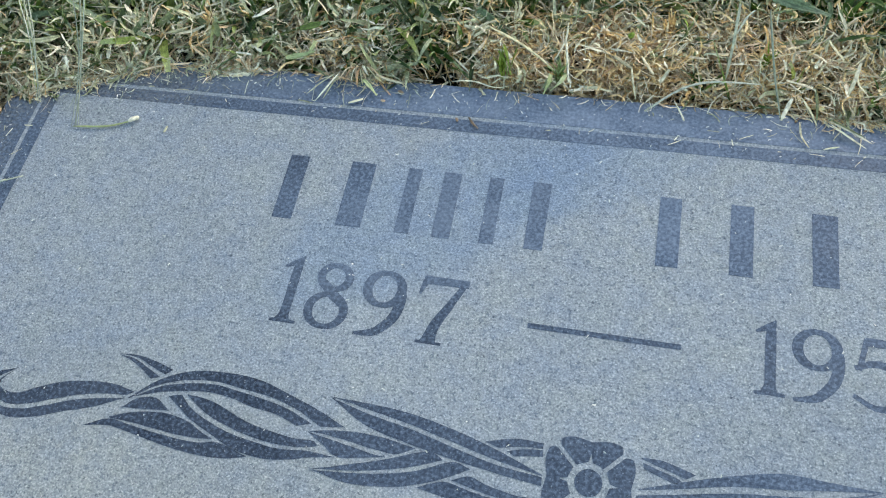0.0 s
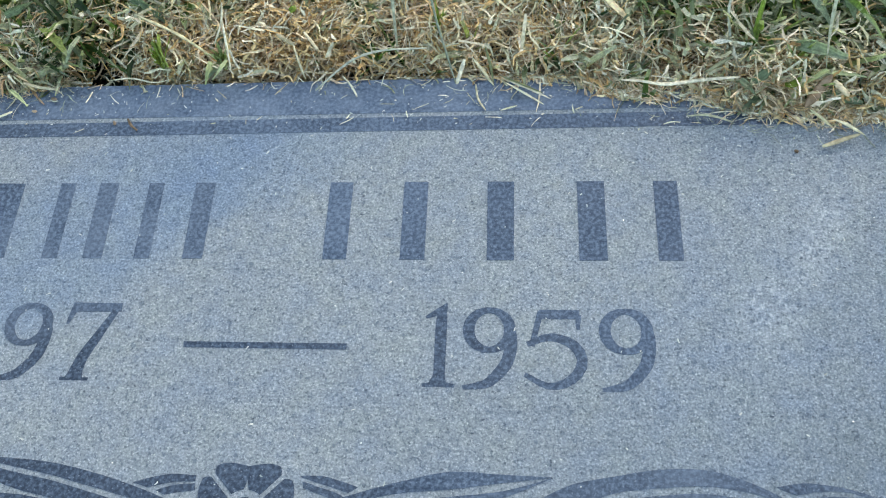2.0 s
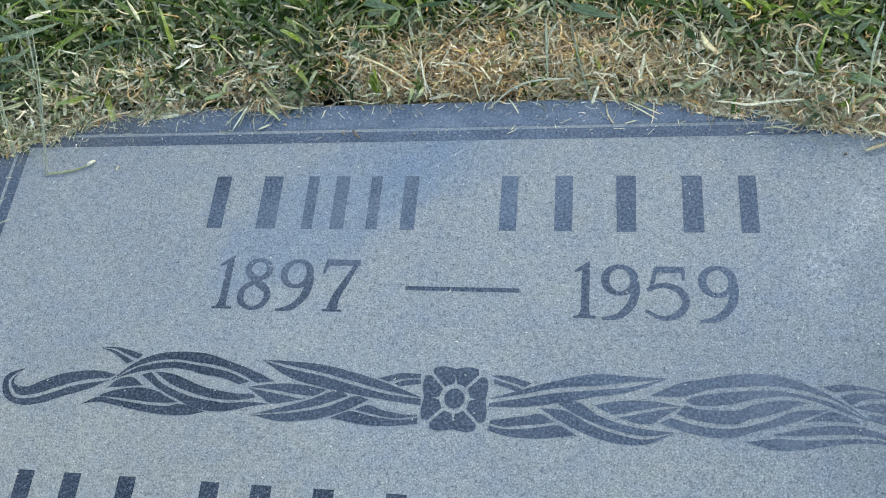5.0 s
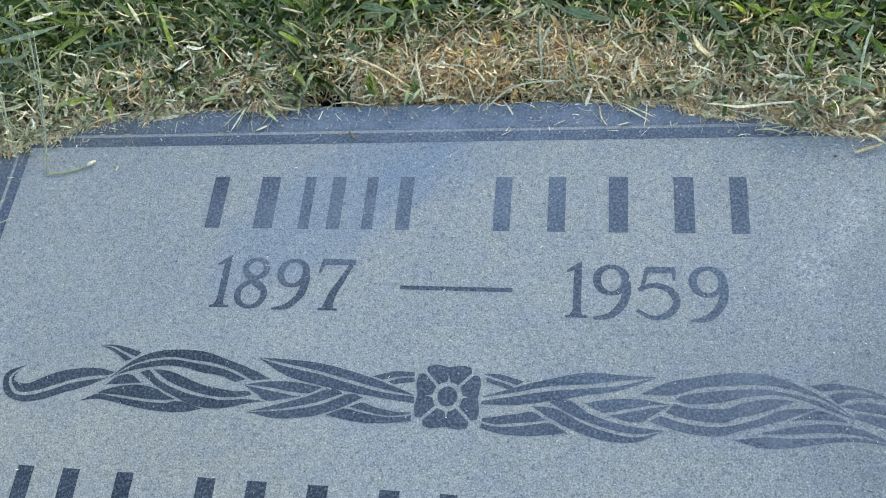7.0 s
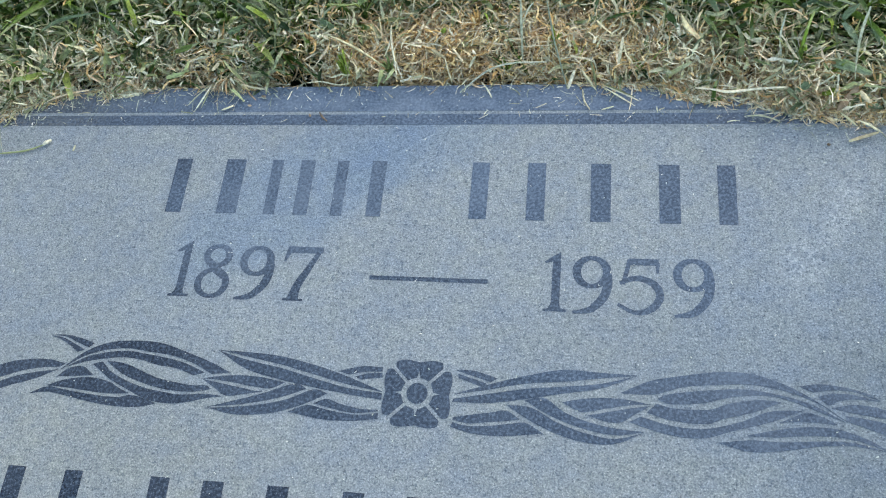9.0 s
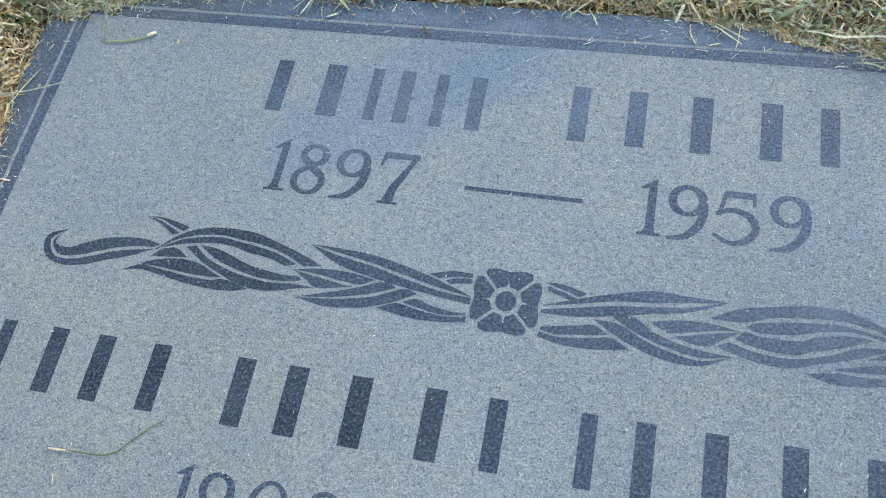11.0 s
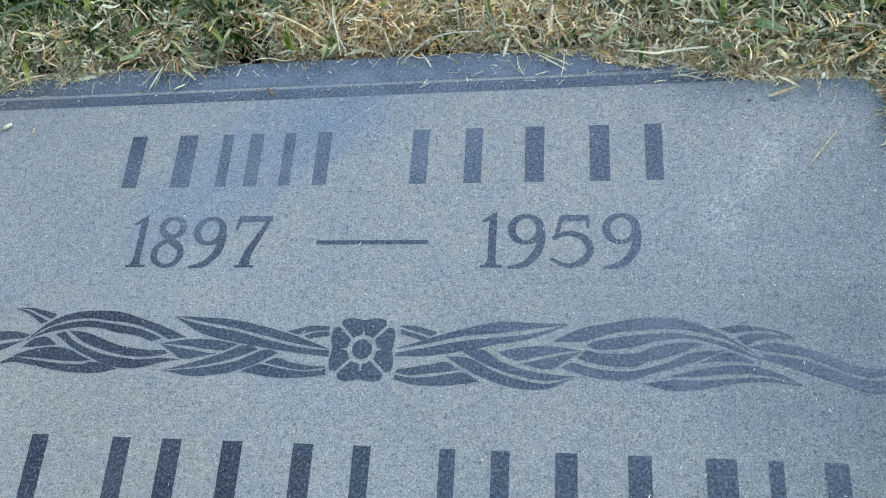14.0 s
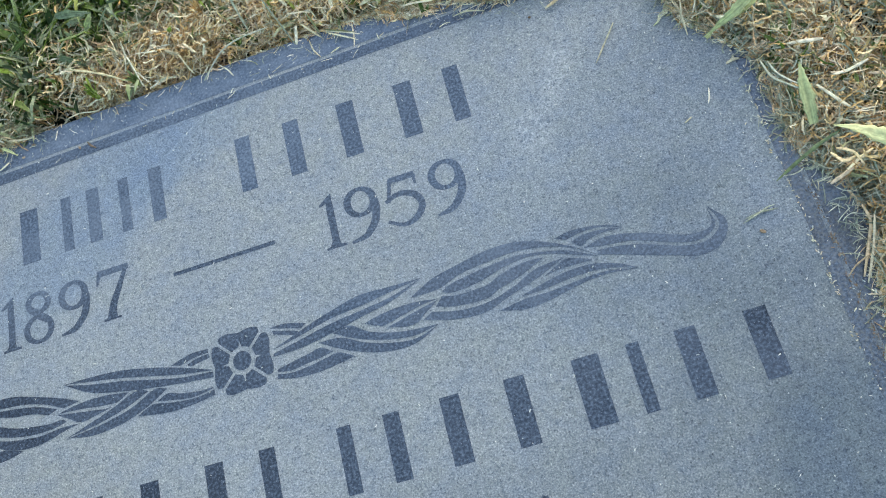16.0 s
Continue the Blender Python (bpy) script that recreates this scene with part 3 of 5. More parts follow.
vine_blade([(-107.0, 1.2), (-98.3, 3.0), (-87.8, 4.0), (-77.1, 3.6), (-64.5, 1.7)], [(-106.7, 1.0), (-98.7, 0.7), (-89.9, -0.2), (-81.0, -1.5), (-71.5, -1.9), (-65.0, 1.2)])
vine_blade([(-106.7, 0.9), (-99.0, -0.2), (-89.5, -1.6), (-79.5, -3.2), (-75.3, -3.3)], [(-106.2, 0.5), (-100.3, -3.0), (-93.3, -6.8), (-84.1, -5.5), (-75.4, -3.7)])
vine_blade([(-101.8, -12.6), (-87.6, -8.3), (-75.0, -4.3), (-59.8, 1.4), (-53.6, -0.8)], [(-101.5, -12.7), (-86.9, -10.9), (-74.9, -8.5), (-64.3, -5.5), (-54.0, -1.3)])
vine_blade([(-101.5, -13.0), (-86.7, -11.5), (-74.6, -9.6), (-63.0, -6.6), (-50.0, -0.9), (-43.0, -2.5)], [(-101.1, -13.2), (-89.2, -15.6), (-77.0, -15.1), (-65.1, -12.8), (-53.7, -8.6), (-42.9, -2.8)])
vine_blade([(-49.4, -7.7), (-42.9, -5.1), (-36.4, -7.0), (-26.0, -8.8), (-17.6, -8.8)], [(-48.8, -7.9), (-39.7, -9.9), (-31.5, -11.2), (-25.5, -11.1), (-17.5, -9.8)])
vine_blade([(-61.0, -12.3), (-52.2, -8.7), (-43.8, -9.9), (-35.4, -11.3), (-26.4, -11.7), (-17.3, -10.3)], [(-60.6, -12.7), (-50.8, -14.4), (-41.5, -15.4), (-29.6, -15.1), (-17.2, -13.5)])
# east half
vine_blade([(17.6, 0.9), (33.6, 6.5), (49.9, 11.4), (66.4, 15.2), (83.4, 14.9), (100.3, 14.4)], [(17.7, 0.4), (34.1, 3.8), (50.3, 7.5), (66.9, 9.3), (83.4, 11.7), (99.9, 14.0)])
vine_blade([(17.2, -1.3), (33.8, 2.0), (50.4, 5.3), (67.2, 7.3), (84.0, 9.6), (100.3, 14.2)], [(16.8, -3.2), (34.0, -2.7), (51.0, 0.2), (67.9, 3.8), (84.7, 7.3), (100.3, 13.9)])
vine_blade([(17.9, 12.6), (25.3, 12.7), (31.1, 11.3), (37.4, 9.4)], [(18.0, 11.8), (23.6, 10.2), (29.4, 8.6), (34.0, 7.3)])
vine_blade([(18.6, 10.8), (23.4, 9.4), (28.1, 8.0), (32.6, 6.5)], [(19.0, 8.4), (23.0, 7.0), (26.4, 5.9), (30.1, 4.7)])
vine_blade([(67.0, -0.0), (75.7, 2.0), (86.5, 3.2), (96.9, 2.8), (106.3, 1.1)], [(67.2, -0.3), (73.3, -3.5), (77.2, -4.2), (87.7, -1.8), (98.6, 0.4), (105.9, 0.9)])
vine_blade([(78.7, -5.4), (88.6, -3.0), (98.4, -0.7), (106.2, 0.6)], [(78.9, -5.7), (86.2, -7.9), (93.1, -8.0), (98.6, -4.5), (106.1, 0.4)])
vine_blade([(49.9, -0.1), (59.1, 1.4), (68.4, -4.6), (79.2, -8.4), (90.2, -10.4), (103.2, -11.3)], [(50.0, -0.4), (60.9, -6.4), (71.7, -10.4), (82.7, -13.1), (92.9, -13.7), (103.1, -11.7)])
vine_blade([(41.6, -2.7), (53.7, -3.5), (65.1, -9.5), (77.5, -13.4), (90.4, -15.2), (102.8, -11.9)], [(41.8, -3.0), (53.1, -9.8), (65.2, -15.0), (78.0, -18.0), (91.2, -17.6), (103.0, -12.0)])
vine_blade([(18.0, -10.0), (26.1, -8.3), (34.8, -6.8), (42.2, -5.5), (48.0, -9.0)], [(17.9, -11.7), (25.3, -12.7), (35.0, -11.5), (43.6, -10.4), (48.3, -9.4)])
vine_blade([(17.8, -12.3), (25.1, -13.6), (36.0, -12.8), (43.3, -11.5), (51.2, -10.7), (59.1, -14.8)], [(16.8, -14.9), (26.8, -17.2), (38.5, -17.7), (48.1, -16.8), (59.0, -15.1)])
vine_blade([(93.0, 5.9), (106.2, 12.3), (120.5, 15.4), (134.9, 18.0), (149.5, 18.0), (163.6, 13.9), (176.5, 7.1), (188.4, -1.5)], [(94.1, 5.5), (107.7, 5.7), (120.9, 10.0), (135.0, 11.8), (149.0, 12.7), (163.0, 10.8), (176.3, 6.2), (188.1, -1.5)])
vine_blade([(109.4, 4.4), (114.8, 6.7), (130.4, 9.2), (145.7, 10.6), (157.5, 9.6), (173.6, 5.8), (188.0, -1.8)], [(109.5, 3.6), (114.9, 1.8), (128.8, 3.1), (141.9, 6.6), (154.4, 8.2), (165.8, 6.2), (175.3, 2.8), (187.7, -1.9)])
vine_blade([(108.8, 1.8), (115.8, 0.2), (131.4, 0.5), (139.8, 3.8), (153.9, 6.3), (162.3, 5.6)], [(104.2, -2.7), (114.4, -5.5), (129.5, -6.3), (137.8, -3.3), (149.4, -0.0), (161.8, 5.2)])
vine_blade([(102.0, -4.5), (115.9, -7.9), (130.2, -8.0), (143.9, -4.3), (157.1, 1.3), (170.7, 2.5)], [(96.7, -7.4), (111.5, -11.7), (126.9, -12.9), (141.6, -8.4), (156.4, -3.9), (170.7, 2.1)])
vine_blade([(160.3, -3.5), (166.4, -0.6), (172.4, 1.7), (178.5, 0.1), (184.1, -2.6)], [(160.5, -3.8), (167.1, -2.9), (175.0, -2.7), (180.1, -3.0), (184.0, -3.1)])
vine_blade([(146.6, -9.9), (159.4, -6.7), (170.5, -4.7), (183.5, -4.7), (195.3, -8.2), (203.9, -13.0)], [(146.8, -10.3), (158.3, -10.3), (169.2, -9.0), (179.7, -8.5), (191.0, -9.4), (203.6, -13.2)])
vine_blade([(134.2, -13.9), (147.9, -11.9), (161.9, -11.9), (175.8, -10.5), (189.9, -10.3), (203.6, -13.3)], [(134.5, -14.3), (148.1, -17.3), (162.0, -15.8), (175.7, -13.1), (189.6, -12.0), (203.5, -13.6)])
vine_blade([(169.7, 13.4), (179.0, 14.9), (190.5, 13.6), (197.7, 11.6), (202.7, 8.8)], [(170.0, 13.1), (175.2, 10.9), (182.1, 12.0), (191.3, 12.1), (202.0, 8.8)])
vine_blade([(177.3, 9.2), (183.0, 10.7), (191.0, 10.9), (202.6, 8.6)], [(177.5, 8.9), (181.4, 5.4), (186.0, 7.5), (192.9, 8.7), (202.5, 8.3)])
vine_blade([(182.4, 4.4), (192.5, 6.5), (202.8, 5.2), (212.8, 2.2), (222.4, -1.8), (232.3, -4.8), (242.3, -3.5), (243.2, 6.5)], [(182.6, 3.9), (193.3, 2.0), (204.1, 0.7), (214.4, -2.8), (224.5, -6.9), (235.2, -8.9), (244.3, -4.1), (243.1, 6.2)])
vine_blade([(187.9, 1.2), (198.4, 0.1), (208.5, -2.4), (218.3, -6.1), (228.2, -9.6), (238.6, -10.1), (246.1, -3.5), (243.4, 6.3)], [(187.8, -1.3), (199.2, -5.0), (210.5, -9.0), (221.8, -12.8), (233.3, -16.4), (244.7, -13.4), (250.0, -3.2), (243.5, 6.4)])


def petal(turn):
    """A quarter of the flower, with a notch in the middle of its inner edge."""
    outer, inner = [], []
    for u in np.linspace(-1, 1, 25):
        def at(r, lip):
            a = radians(turn) + u * (math.pi / 4 - math.asin(lip / r))
            return (FLOWER[0] + r * math.cos(a), FLOWER[1] + r * math.sin(a))
        swell = (1 - math.cos(math.pi * u)) / 2
        outer.append(at(0.0152 + 0.0037 * swell ** 0.8 - 0.0022 * max(0, abs(u) - 0.86) / 0.14, 0.0008))
        inner.append(at(0.0075 + (0.0034 if abs(u) < 0.03 else 0.0012 if abs(u) < 0.1 else 0), 0.0008))
    up_facing(mesh_object("petal", *plate(outer, inner, 0.0), POLISHED, flower))


def flower_eye():
    a = np.linspace(0, 2 * math.pi, 36, endpoint=False)
    rim = [(FLOWER[0] + 0.0050 * math.cos(t), FLOWER[1] + 0.0050 * math.sin(t)) for t in a]
    hub = [(FLOWER[0] + 0.00001 * math.cos(t), FLOWER[1] + 0.00001 * math.sin(t)) for t in a]
    return up_facing(mesh_object("flower_centre", *plate(rim, hub, 0.0, True), POLISHED, marker, "carved four-petalled flower"))


flower = flower_eye()
for turn in (0, 90, 180, 270):
    petal(turn)

# ---- grass ----
rng = np.random.default_rng(7)


def blades(name, root, length, width, heading, rise, droop, curl, taper, mat, label, category, steps=4, roll=None, jag=0.12, fold=0.0, tone=None):
    """Many bent strips in one mesh: each leaves its root at a heading and rise, droops and curls along its length."""
    n = len(root)
    s = np.linspace(0, 1, steps + 1)
    head = heading[:, None] + curl[:, None] * s
    tilt = rise[:, None] - droop[:, None] * s
    step = (length / steps)[:, None]
    dx, dy, dz = np.cos(tilt) * np.cos(head) * step, np.cos(tilt) * np.sin(head) * step, np.sin(tilt) * step
    line = np.zeros((n, steps + 1, 3))
    for k, d in enumerate((dx, dy, dz)):
        line[:, 1:, k] = np.cumsum(d[:, :-1], 1)
    line += root[:, None, :]
    if roll is None:
        roll = rng.normal(0, 0.6, n)
    flat = np.stack([-np.sin(head), np.cos(head), np.zeros_like(head)], 2)
    up = np.stack([-np.sin(tilt) * np.cos(head), -np.sin(tilt) * np.sin(head), np.cos(tilt)], 2)
    across = flat * np.cos(roll)[:, None, None] + up * np.sin(roll)[:, None, None]
    form = (1 - taper[:, None] * s ** 2.2) * (0.75 + 0.25 * np.minimum(1, s * 4)) * (1 + jag * rng.uniform(-1, 1, (n, steps + 1)))
    line[:, 1:-1] += jag * width[:, None, None] * rng.normal(0, 0.45, (n, steps - 1, 3))
    half = across * (width[:, None] * form / 2)[:, :, None]
    lip = np.maximum(line[:, :, 2], FLOOR(line[:, :, 0], line[:, :, 1]))
    line[:, :, 2] = lip
    keel = np.cross(np.stack([dx, dy, dz], 2), across)
    keel *= (fold * width[:, None, None]) / (np.linalg.norm(keel, axis=2)[:, :, None] + 1e-12)
    rows = [line - half, line - keel, line + half] if fold else [line - half, line + half]
    wide = len(rows)
    verts = np.stack(rows, 2).reshape(-1, 3)
    base = ((np.arange(n) * (steps + 1) * wide)[:, None] + (np.arange(steps) * wide)[None, :])[:, :, None] + np.arange(wide - 1)
    quads = np.stack([base, base + 1, base + wide + 1, base + wide], 3).reshape(-1, 4)
    me = bpy.data.meshes.new(name)
    me.vertices.add(len(verts))
    me.vertices.foreach_set("co", verts.ravel())
    me.loops.add(quads.size)
    me.loops.foreach_set("vertex_index", quads.ravel().astype(np.int32))
    me.polygons.add(len(quads))
    me.polygons.foreach_set("loop_start", np.arange(0, quads.size, 4, dtype=np.int32))
    me.polygons.foreach_set("use_smooth", np.ones(len(quads), bool))
    me.update(calc_edges=True)
    run = me.attributes.new("run", "FLOAT", "POINT")
    run.data.foreach_set("value", np.tile(np.repeat(s, wide), n).astype(np.float32))
    tone = rng.random(n) if tone is None else tone
    me.attributes.new("tone", "FLOAT", "POINT").data.foreach_set("value", np.repeat(tone, (steps + 1) * wide).astype(np.float32))
    me.attributes.new("vein", "FLOAT", "POINT").data.foreach_set("value", np.tile(np.linspace(0, 1, wide), n * (steps + 1)).astype(np.float32))
    me.materials.append(mat)
    ob = new(name, me)
    return tagged(ob, label, category, kind="stuff")


def FLOOR(x, y):
    """Nothing sinks into the stone."""
    bare = (np.abs(x) < STONE_X) & (y < STONE_TOP) & (y > STONE_LOW)
    return np.where(bare, 0.0006, -0.02)


def inner(x, y):
    """1 close to the stone, fading out into the wider lawn."""
    return np.clip((0.425 - np.abs(x + 0.01)) / 0.06, 0, 1) * np.clip((y + 0.36) / 0.05, 0, 1) * np.clip((0.22 - y) / 0.06, 0, 1)


def hollows(x, y):
    """Gaps in the mat, where the dark soil shows, and fuller tussocks between them."""
    return 0.13 + 0.87 * np.clip(1.7 * waves(x, y, 31, 110, 330) - 0.25, 0, 1)


def combed(x, y):
    """The way in which the mower laid the blades, which turns slowly over the lawn."""
    return 2 * math.pi * (waves(x, y, 41, 12, 45) + waves(x, y, 42, 12, 45)) + 0.6


def scatter(count, low, high, where):
    """Random places outside the turf's edge, kept with a chance given by where(x, y, d)."""
    kept = []
    total = 0
    while total < count:
        x, y = rng.uniform(low[0], high[0], 20000), rng.uniform(low[1], high[1], 20000)
        d = beyond_edge(x, y)
        ok = rng.random(20000) < where(x, y, d) * (inner(x, y) * hollows(x, y) if low == SEEN_LOW else 1)
        kept.append(np.stack([x[ok], y[ok], d[ok]], 1))
        total += ok.sum()
        if len(kept) > 400:
            break
    return np.concatenate(kept)[:count]


def waves(x, y, seed, low=14, high=70):
    """Soft uneven patches between 0 and 1."""
    r = np.random.default_rng(seed)
    v = np.zeros_like(x)
    for k in range(9):
        f, a, p = r.uniform(low, high), r.uniform(0, math.pi), r.uniform(0, 6.3)
        v += np.sin((x * math.cos(a) + y * math.sin(a)) * f + p)
    return 1 / (1 + np.exp(-0.9 * v))


def worn(x, y):
    """The bald, tan patch behind the stone, and the scalped strips along its two sides."""
    patch = np.exp(-(((x - 0.022) / 0.098) ** 2 + ((y - 0.050) / 0.034) ** 2))
    sides = ((np.abs(x) > 0.29) & (np.abs(x) < 0.40)) * np.clip((0.02 - y) / 0.06, 0, 1) * np.clip((0.40 - np.abs(x)) / 0.05, 0, 1)
    corner = 0.9 * np.exp(-(((x - 0.275) / 0.055) ** 2 + ((y + 0.025) / 0.045) ** 2))
    return np.maximum.reduce([patch, sides, corner])


def tan(x, y):
    """Where brown and straw show most: round the worn patch and down the sides."""
    return np.clip(0.42 + 0.9 * np.exp(-(((x - 0.04) / 0.16) ** 2 + ((y - 0.045) / 0.045) ** 2)) + 0.35 * (y < -0.02) + 0.45 * np.exp(-(((x - 0.24) / 0.07) ** 2 + ((y - 0.015) / 0.03) ** 2)), 0, 1)


LUSH = [(-0.105, 0.054, 0.028, 0.020), (-0.07, 0.085, 0.05, 0.02), (-0.24, 0.085, 0.09, 0.025), (0.115, 0.072, 0.035, 0.014), (0.19, 0.080, 0.07, 0.03), (-0.10, 0.12, 0.15, 0.03), (0.25, 0.090, 0.06, 0.018)]


def greenness(x, y, d):
    g = np.clip((d - 0.028) / 0.045, 0, 1) * 0.9 + 0.10
    lush = sum(np.exp(-(((x - a) / b) ** 2 + ((y - c) / e) ** 2)) for a, c, b, e in LUSH)
    g = g * (0.40 + 1.0 * waves(x, y, 3)) - 0.9 * worn(x, y) + 0.6 * lush
    return np.clip(g, 0.03, 1)


SEEN_LOW, SEEN_HIGH = (-0.435, -0.36), (0.415, 0.22)
FAR_LOW, FAR_HIGH = (-3.6, -3.6), (3.6, 3.6)
u = lambda n, a, b: rng.uniform(a, b, n)


def turf(name, count, low, high, chance, size, mat, label, category, rise, droop, top, steps=4, taper=(0.6, 1.0), curl=0.3, jag=0.12, hang=0.1, fold=0.0, crown=1, spread=0.003, tan_tone=1.0):
    """Blades rooted outside the turf's edge, in crowns that spring from one point; most of those that would reach over the stone are turned away from it."""
    c = scatter(count // crown, low, high, chance)
    k = len(c)
    p = np.repeat(c, crown, 0)
    n = len(p)
    off = rng.normal(0, spread, (n, 2)) * (crown > 1)
    x, y = p[:, 0] + off[:, 0], p[:, 1] + off[:, 1]
    d = beyond_edge(x, y)
    lift = np.clip(d / 0.020, 0, 1)
    deep = u(n, 0, 1) if crown == 1 else 0.55 * np.repeat(u(k, 0, 1), crown) + 0.45 * u(n, 0, 1)
    root = np.stack([x, y, -0.012 + deep ** 0.9 * (top + 0.008) * (0.45 + 0.55 * lift)], 1)
    length, heading = u(n, 0, 1) ** 1.4 * (size[1] - size[0]) + size[0], u(n, 0, 2 * math.pi)
    tone = u(n, 0, 1)
    if crown > 1:    # a crown fans out, leans one way and has its own tone
        lean = np.repeat(u(k, 0, 2 * math.pi), crown)
        away = off / (np.linalg.norm(off, axis=1)[:, None] + 1e-9)
        heading = np.arctan2(away[:, 1] + 0.7 * np.sin(lean), away[:, 0] + 0.7 * np.cos(lean)) + rng.normal(0, 0.35, n)
        tone = np.clip(0.5 + 1.25 * (0.6 * np.repeat(u(k, 0, 1), crown) + 0.4 * tone - 0.5), 0, 1)
        length *= np.repeat(u(k, 0.75, 1.25), crown)
    lay = combed(x, y)
    heading = np.arctan2(np.sin(heading) + 0.55 * np.sin(lay), np.cos(heading) + 0.55 * np.cos(lay))
    tone *= 1 - (1 - tan_tone) * worn(x, y)
    east_side = np.clip((x - 0.26) / 0.03, 0, 1) * (y < 0.0)    # darker-toned, shorter blades down the east side
    tone *= 1 - 0.17 * east_side
    length *= 1 - 0.22 * east_side
    over = beyond_edge(x + 0.8 * length * np.cos(heading), y + 0.8 * length * np.sin(heading)) < -0.0015
    turned = over & (rng.random(n) > hang)
    heading = np.where(turned, heading + math.pi + rng.normal(0, 0.5, n), heading)
    keep = d > -0.001
    wide, up, bow, twist, thin = u(n, size[2], size[3]), u(n, *rise), u(n, *droop), rng.normal(0, curl, n), u(n, *taper)
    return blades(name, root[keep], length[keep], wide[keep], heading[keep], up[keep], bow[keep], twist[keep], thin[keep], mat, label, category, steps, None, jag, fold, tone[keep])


beyond = lambda x, y: (1 - inner(x, y)) * np.exp(-(np.hypot(x, y + 0.1) / 1.5) ** 2)
turf("brown_thatch", 27000, SEEN_LOW, SEEN_HIGH, lambda x, y, d: (d > 0.0) * (1 - 0.75 * greenness(x, y, d)) * tan(x, y), (0.003, 0.014, 0.0003, 0.0014), DUFF,
     "brown matted thatch deep in the grass", "grass", (-0.5, 0.6), (-0.6, 0.9), 0.0135, 4, (0.1, 0.8), 1.0, 0.5, 0.0, 0.0, 4, 0.004)
turf("thatch", 46000, SEEN_LOW, SEEN_HIGH, lambda x, y, d: (d > 0.0) * (1 - 0.93 * greenness(x, y, d)) * (0.2 + 0.8 * tan(x, y)) * (1 - 0.25 * worn(x, y) * (y > 0)), (0.003, 0.017, 0.00022, 0.0010), DRY,
     "matted dry tan thatch and cut grass round the stone", "grass", (-0.5, 0.7), (-0.7, 1.0), 0.0175, 4, (0.1, 0.8), 0.9, 0.6, 0.12, 0.0, 3, 0.005, 0.85)
turf("grass_flakes", 36000, SEEN_LOW, SEEN_HIGH, lambda x, y, d: (d > 0.001) * (0.95 - 0.60 * greenness(x, y, d)) * (1 - 0.80 * worn(x, y)), (0.003, 0.014, 0.0003, 0.0017), CUT,
     "grey-green chopped grass flakes lying in the thatch", "grass", (-0.7, 1.1), (-1.0, 1.2), 0.0195, 4, (0.0, 0.9), 0.8, 0.7, 0.12, 0.0, 3, 0.004)
turf("tan_duff", 19000, SEEN_LOW, SEEN_HIGH, lambda x, y, d: (d > 0.001) * np.where(np.abs(x) > 0.25, np.clip(0.35 + d / 0.05, 0, 0.8), 1) * np.where(x < -0.25, 0.4, 1) * (worn(x, y) ** 0.7 + 0.45 * np.clip(2.2 * waves(x, y, 21, 60, 200) - 0.9, 0, 1)), (0.003, 0.015, 0.0003, 0.0013), TAN,
     "golden tan curled thatch in the worn patch behind the stone", "grass", (-0.4, 0.9), (-0.8, 1.2), 0.0205, 5, (0.1, 0.9), 1.3, 0.5, 0.02, 0.0, 5, 0.004)
turf("pale_chaff", 7500, SEEN_LOW, SEEN_HIGH, lambda x, y, d: (d > 0.001) * np.maximum(0.8 - 0.55 * greenness(x, y, d), 1.6 * np.clip(1 - d / 0.016, 0, 1)), (0.003, 0.017, 0.00025, 0.0011), PALE,
     "pale straw chaff scattered over the thatch", "grass", (-0.2, 0.6), (-0.2, 0.6), 0.021, 3, (0.1, 0.8), 0.4, 0.35, 0.2)
turf("fine_fibres", 11000, SEEN_LOW, SEEN_HIGH, lambda x, y, d: (d > 0.0) * (1 - 0.85 * greenness(x, y, d)), (0.005, 0.020, 0.00014, 0.0004), DRY,
     "fine tangled fibres of dead grass over the thatch", "grass", (-0.2, 0.7), (-0.3, 0.9), 0.021, 5, (0.1, 0.8), 1.4, 0.5, 0.15, 0.0, 2, 0.004)
turf("edge_mat", 4200, (0.25, -0.26), (0.36, -0.02), lambda x, y, d: (d > -0.0005) * np.exp(-np.maximum(d, 0) / 0.030), (0.006, 0.017, 0.00035, 0.0010), GREY,
     "curled grey-green fibres matted along the side of the stone", "grass", (-0.1, 0.7), (-0.4, 0.9), 0.018, 6, (0.1, 0.7), 1.3, 0.25, 0.12, 0.15, 5, 0.004)
turf("torn_leaves", 25000, SEEN_LOW, SEEN_HIGH, lambda x, y, d: (d > 0.004) * (0.10 + greenness(x, y, d) + 0.35 * (1 - tan(x, y))) * (1 - 0.7 * worn(x, y)) * (0.12 + 0.88 * waves(x, y, 5, 130, 420)), (0.006, 0.022, 0.0010, 0.0036), LEAF,
     "grey-green torn grass leaves lying over one another", "grass", (-0.4, 1.0), (-0.4, 1.3), 0.0185, 5, (0.4, 1.0), 0.7, 0.25, 0.08, 0.2, 4, 0.0035)
turf("lawn_grass", 12000, SEEN_LOW, SEEN_HIGH, lambda x, y, d: (d > 0.006) * greenness(x, y, d) ** 1.5, (0.008, 0.032, 0.0018, 0.0050), GREEN,
     "green lawn grass with short broad blades", "grass", (0.0, 1.3), (0.0, 1.5), 0.014, 5, (0.4, 1.0), 0.35, 0.07, 0.05, 0.15, 8, 0.003)
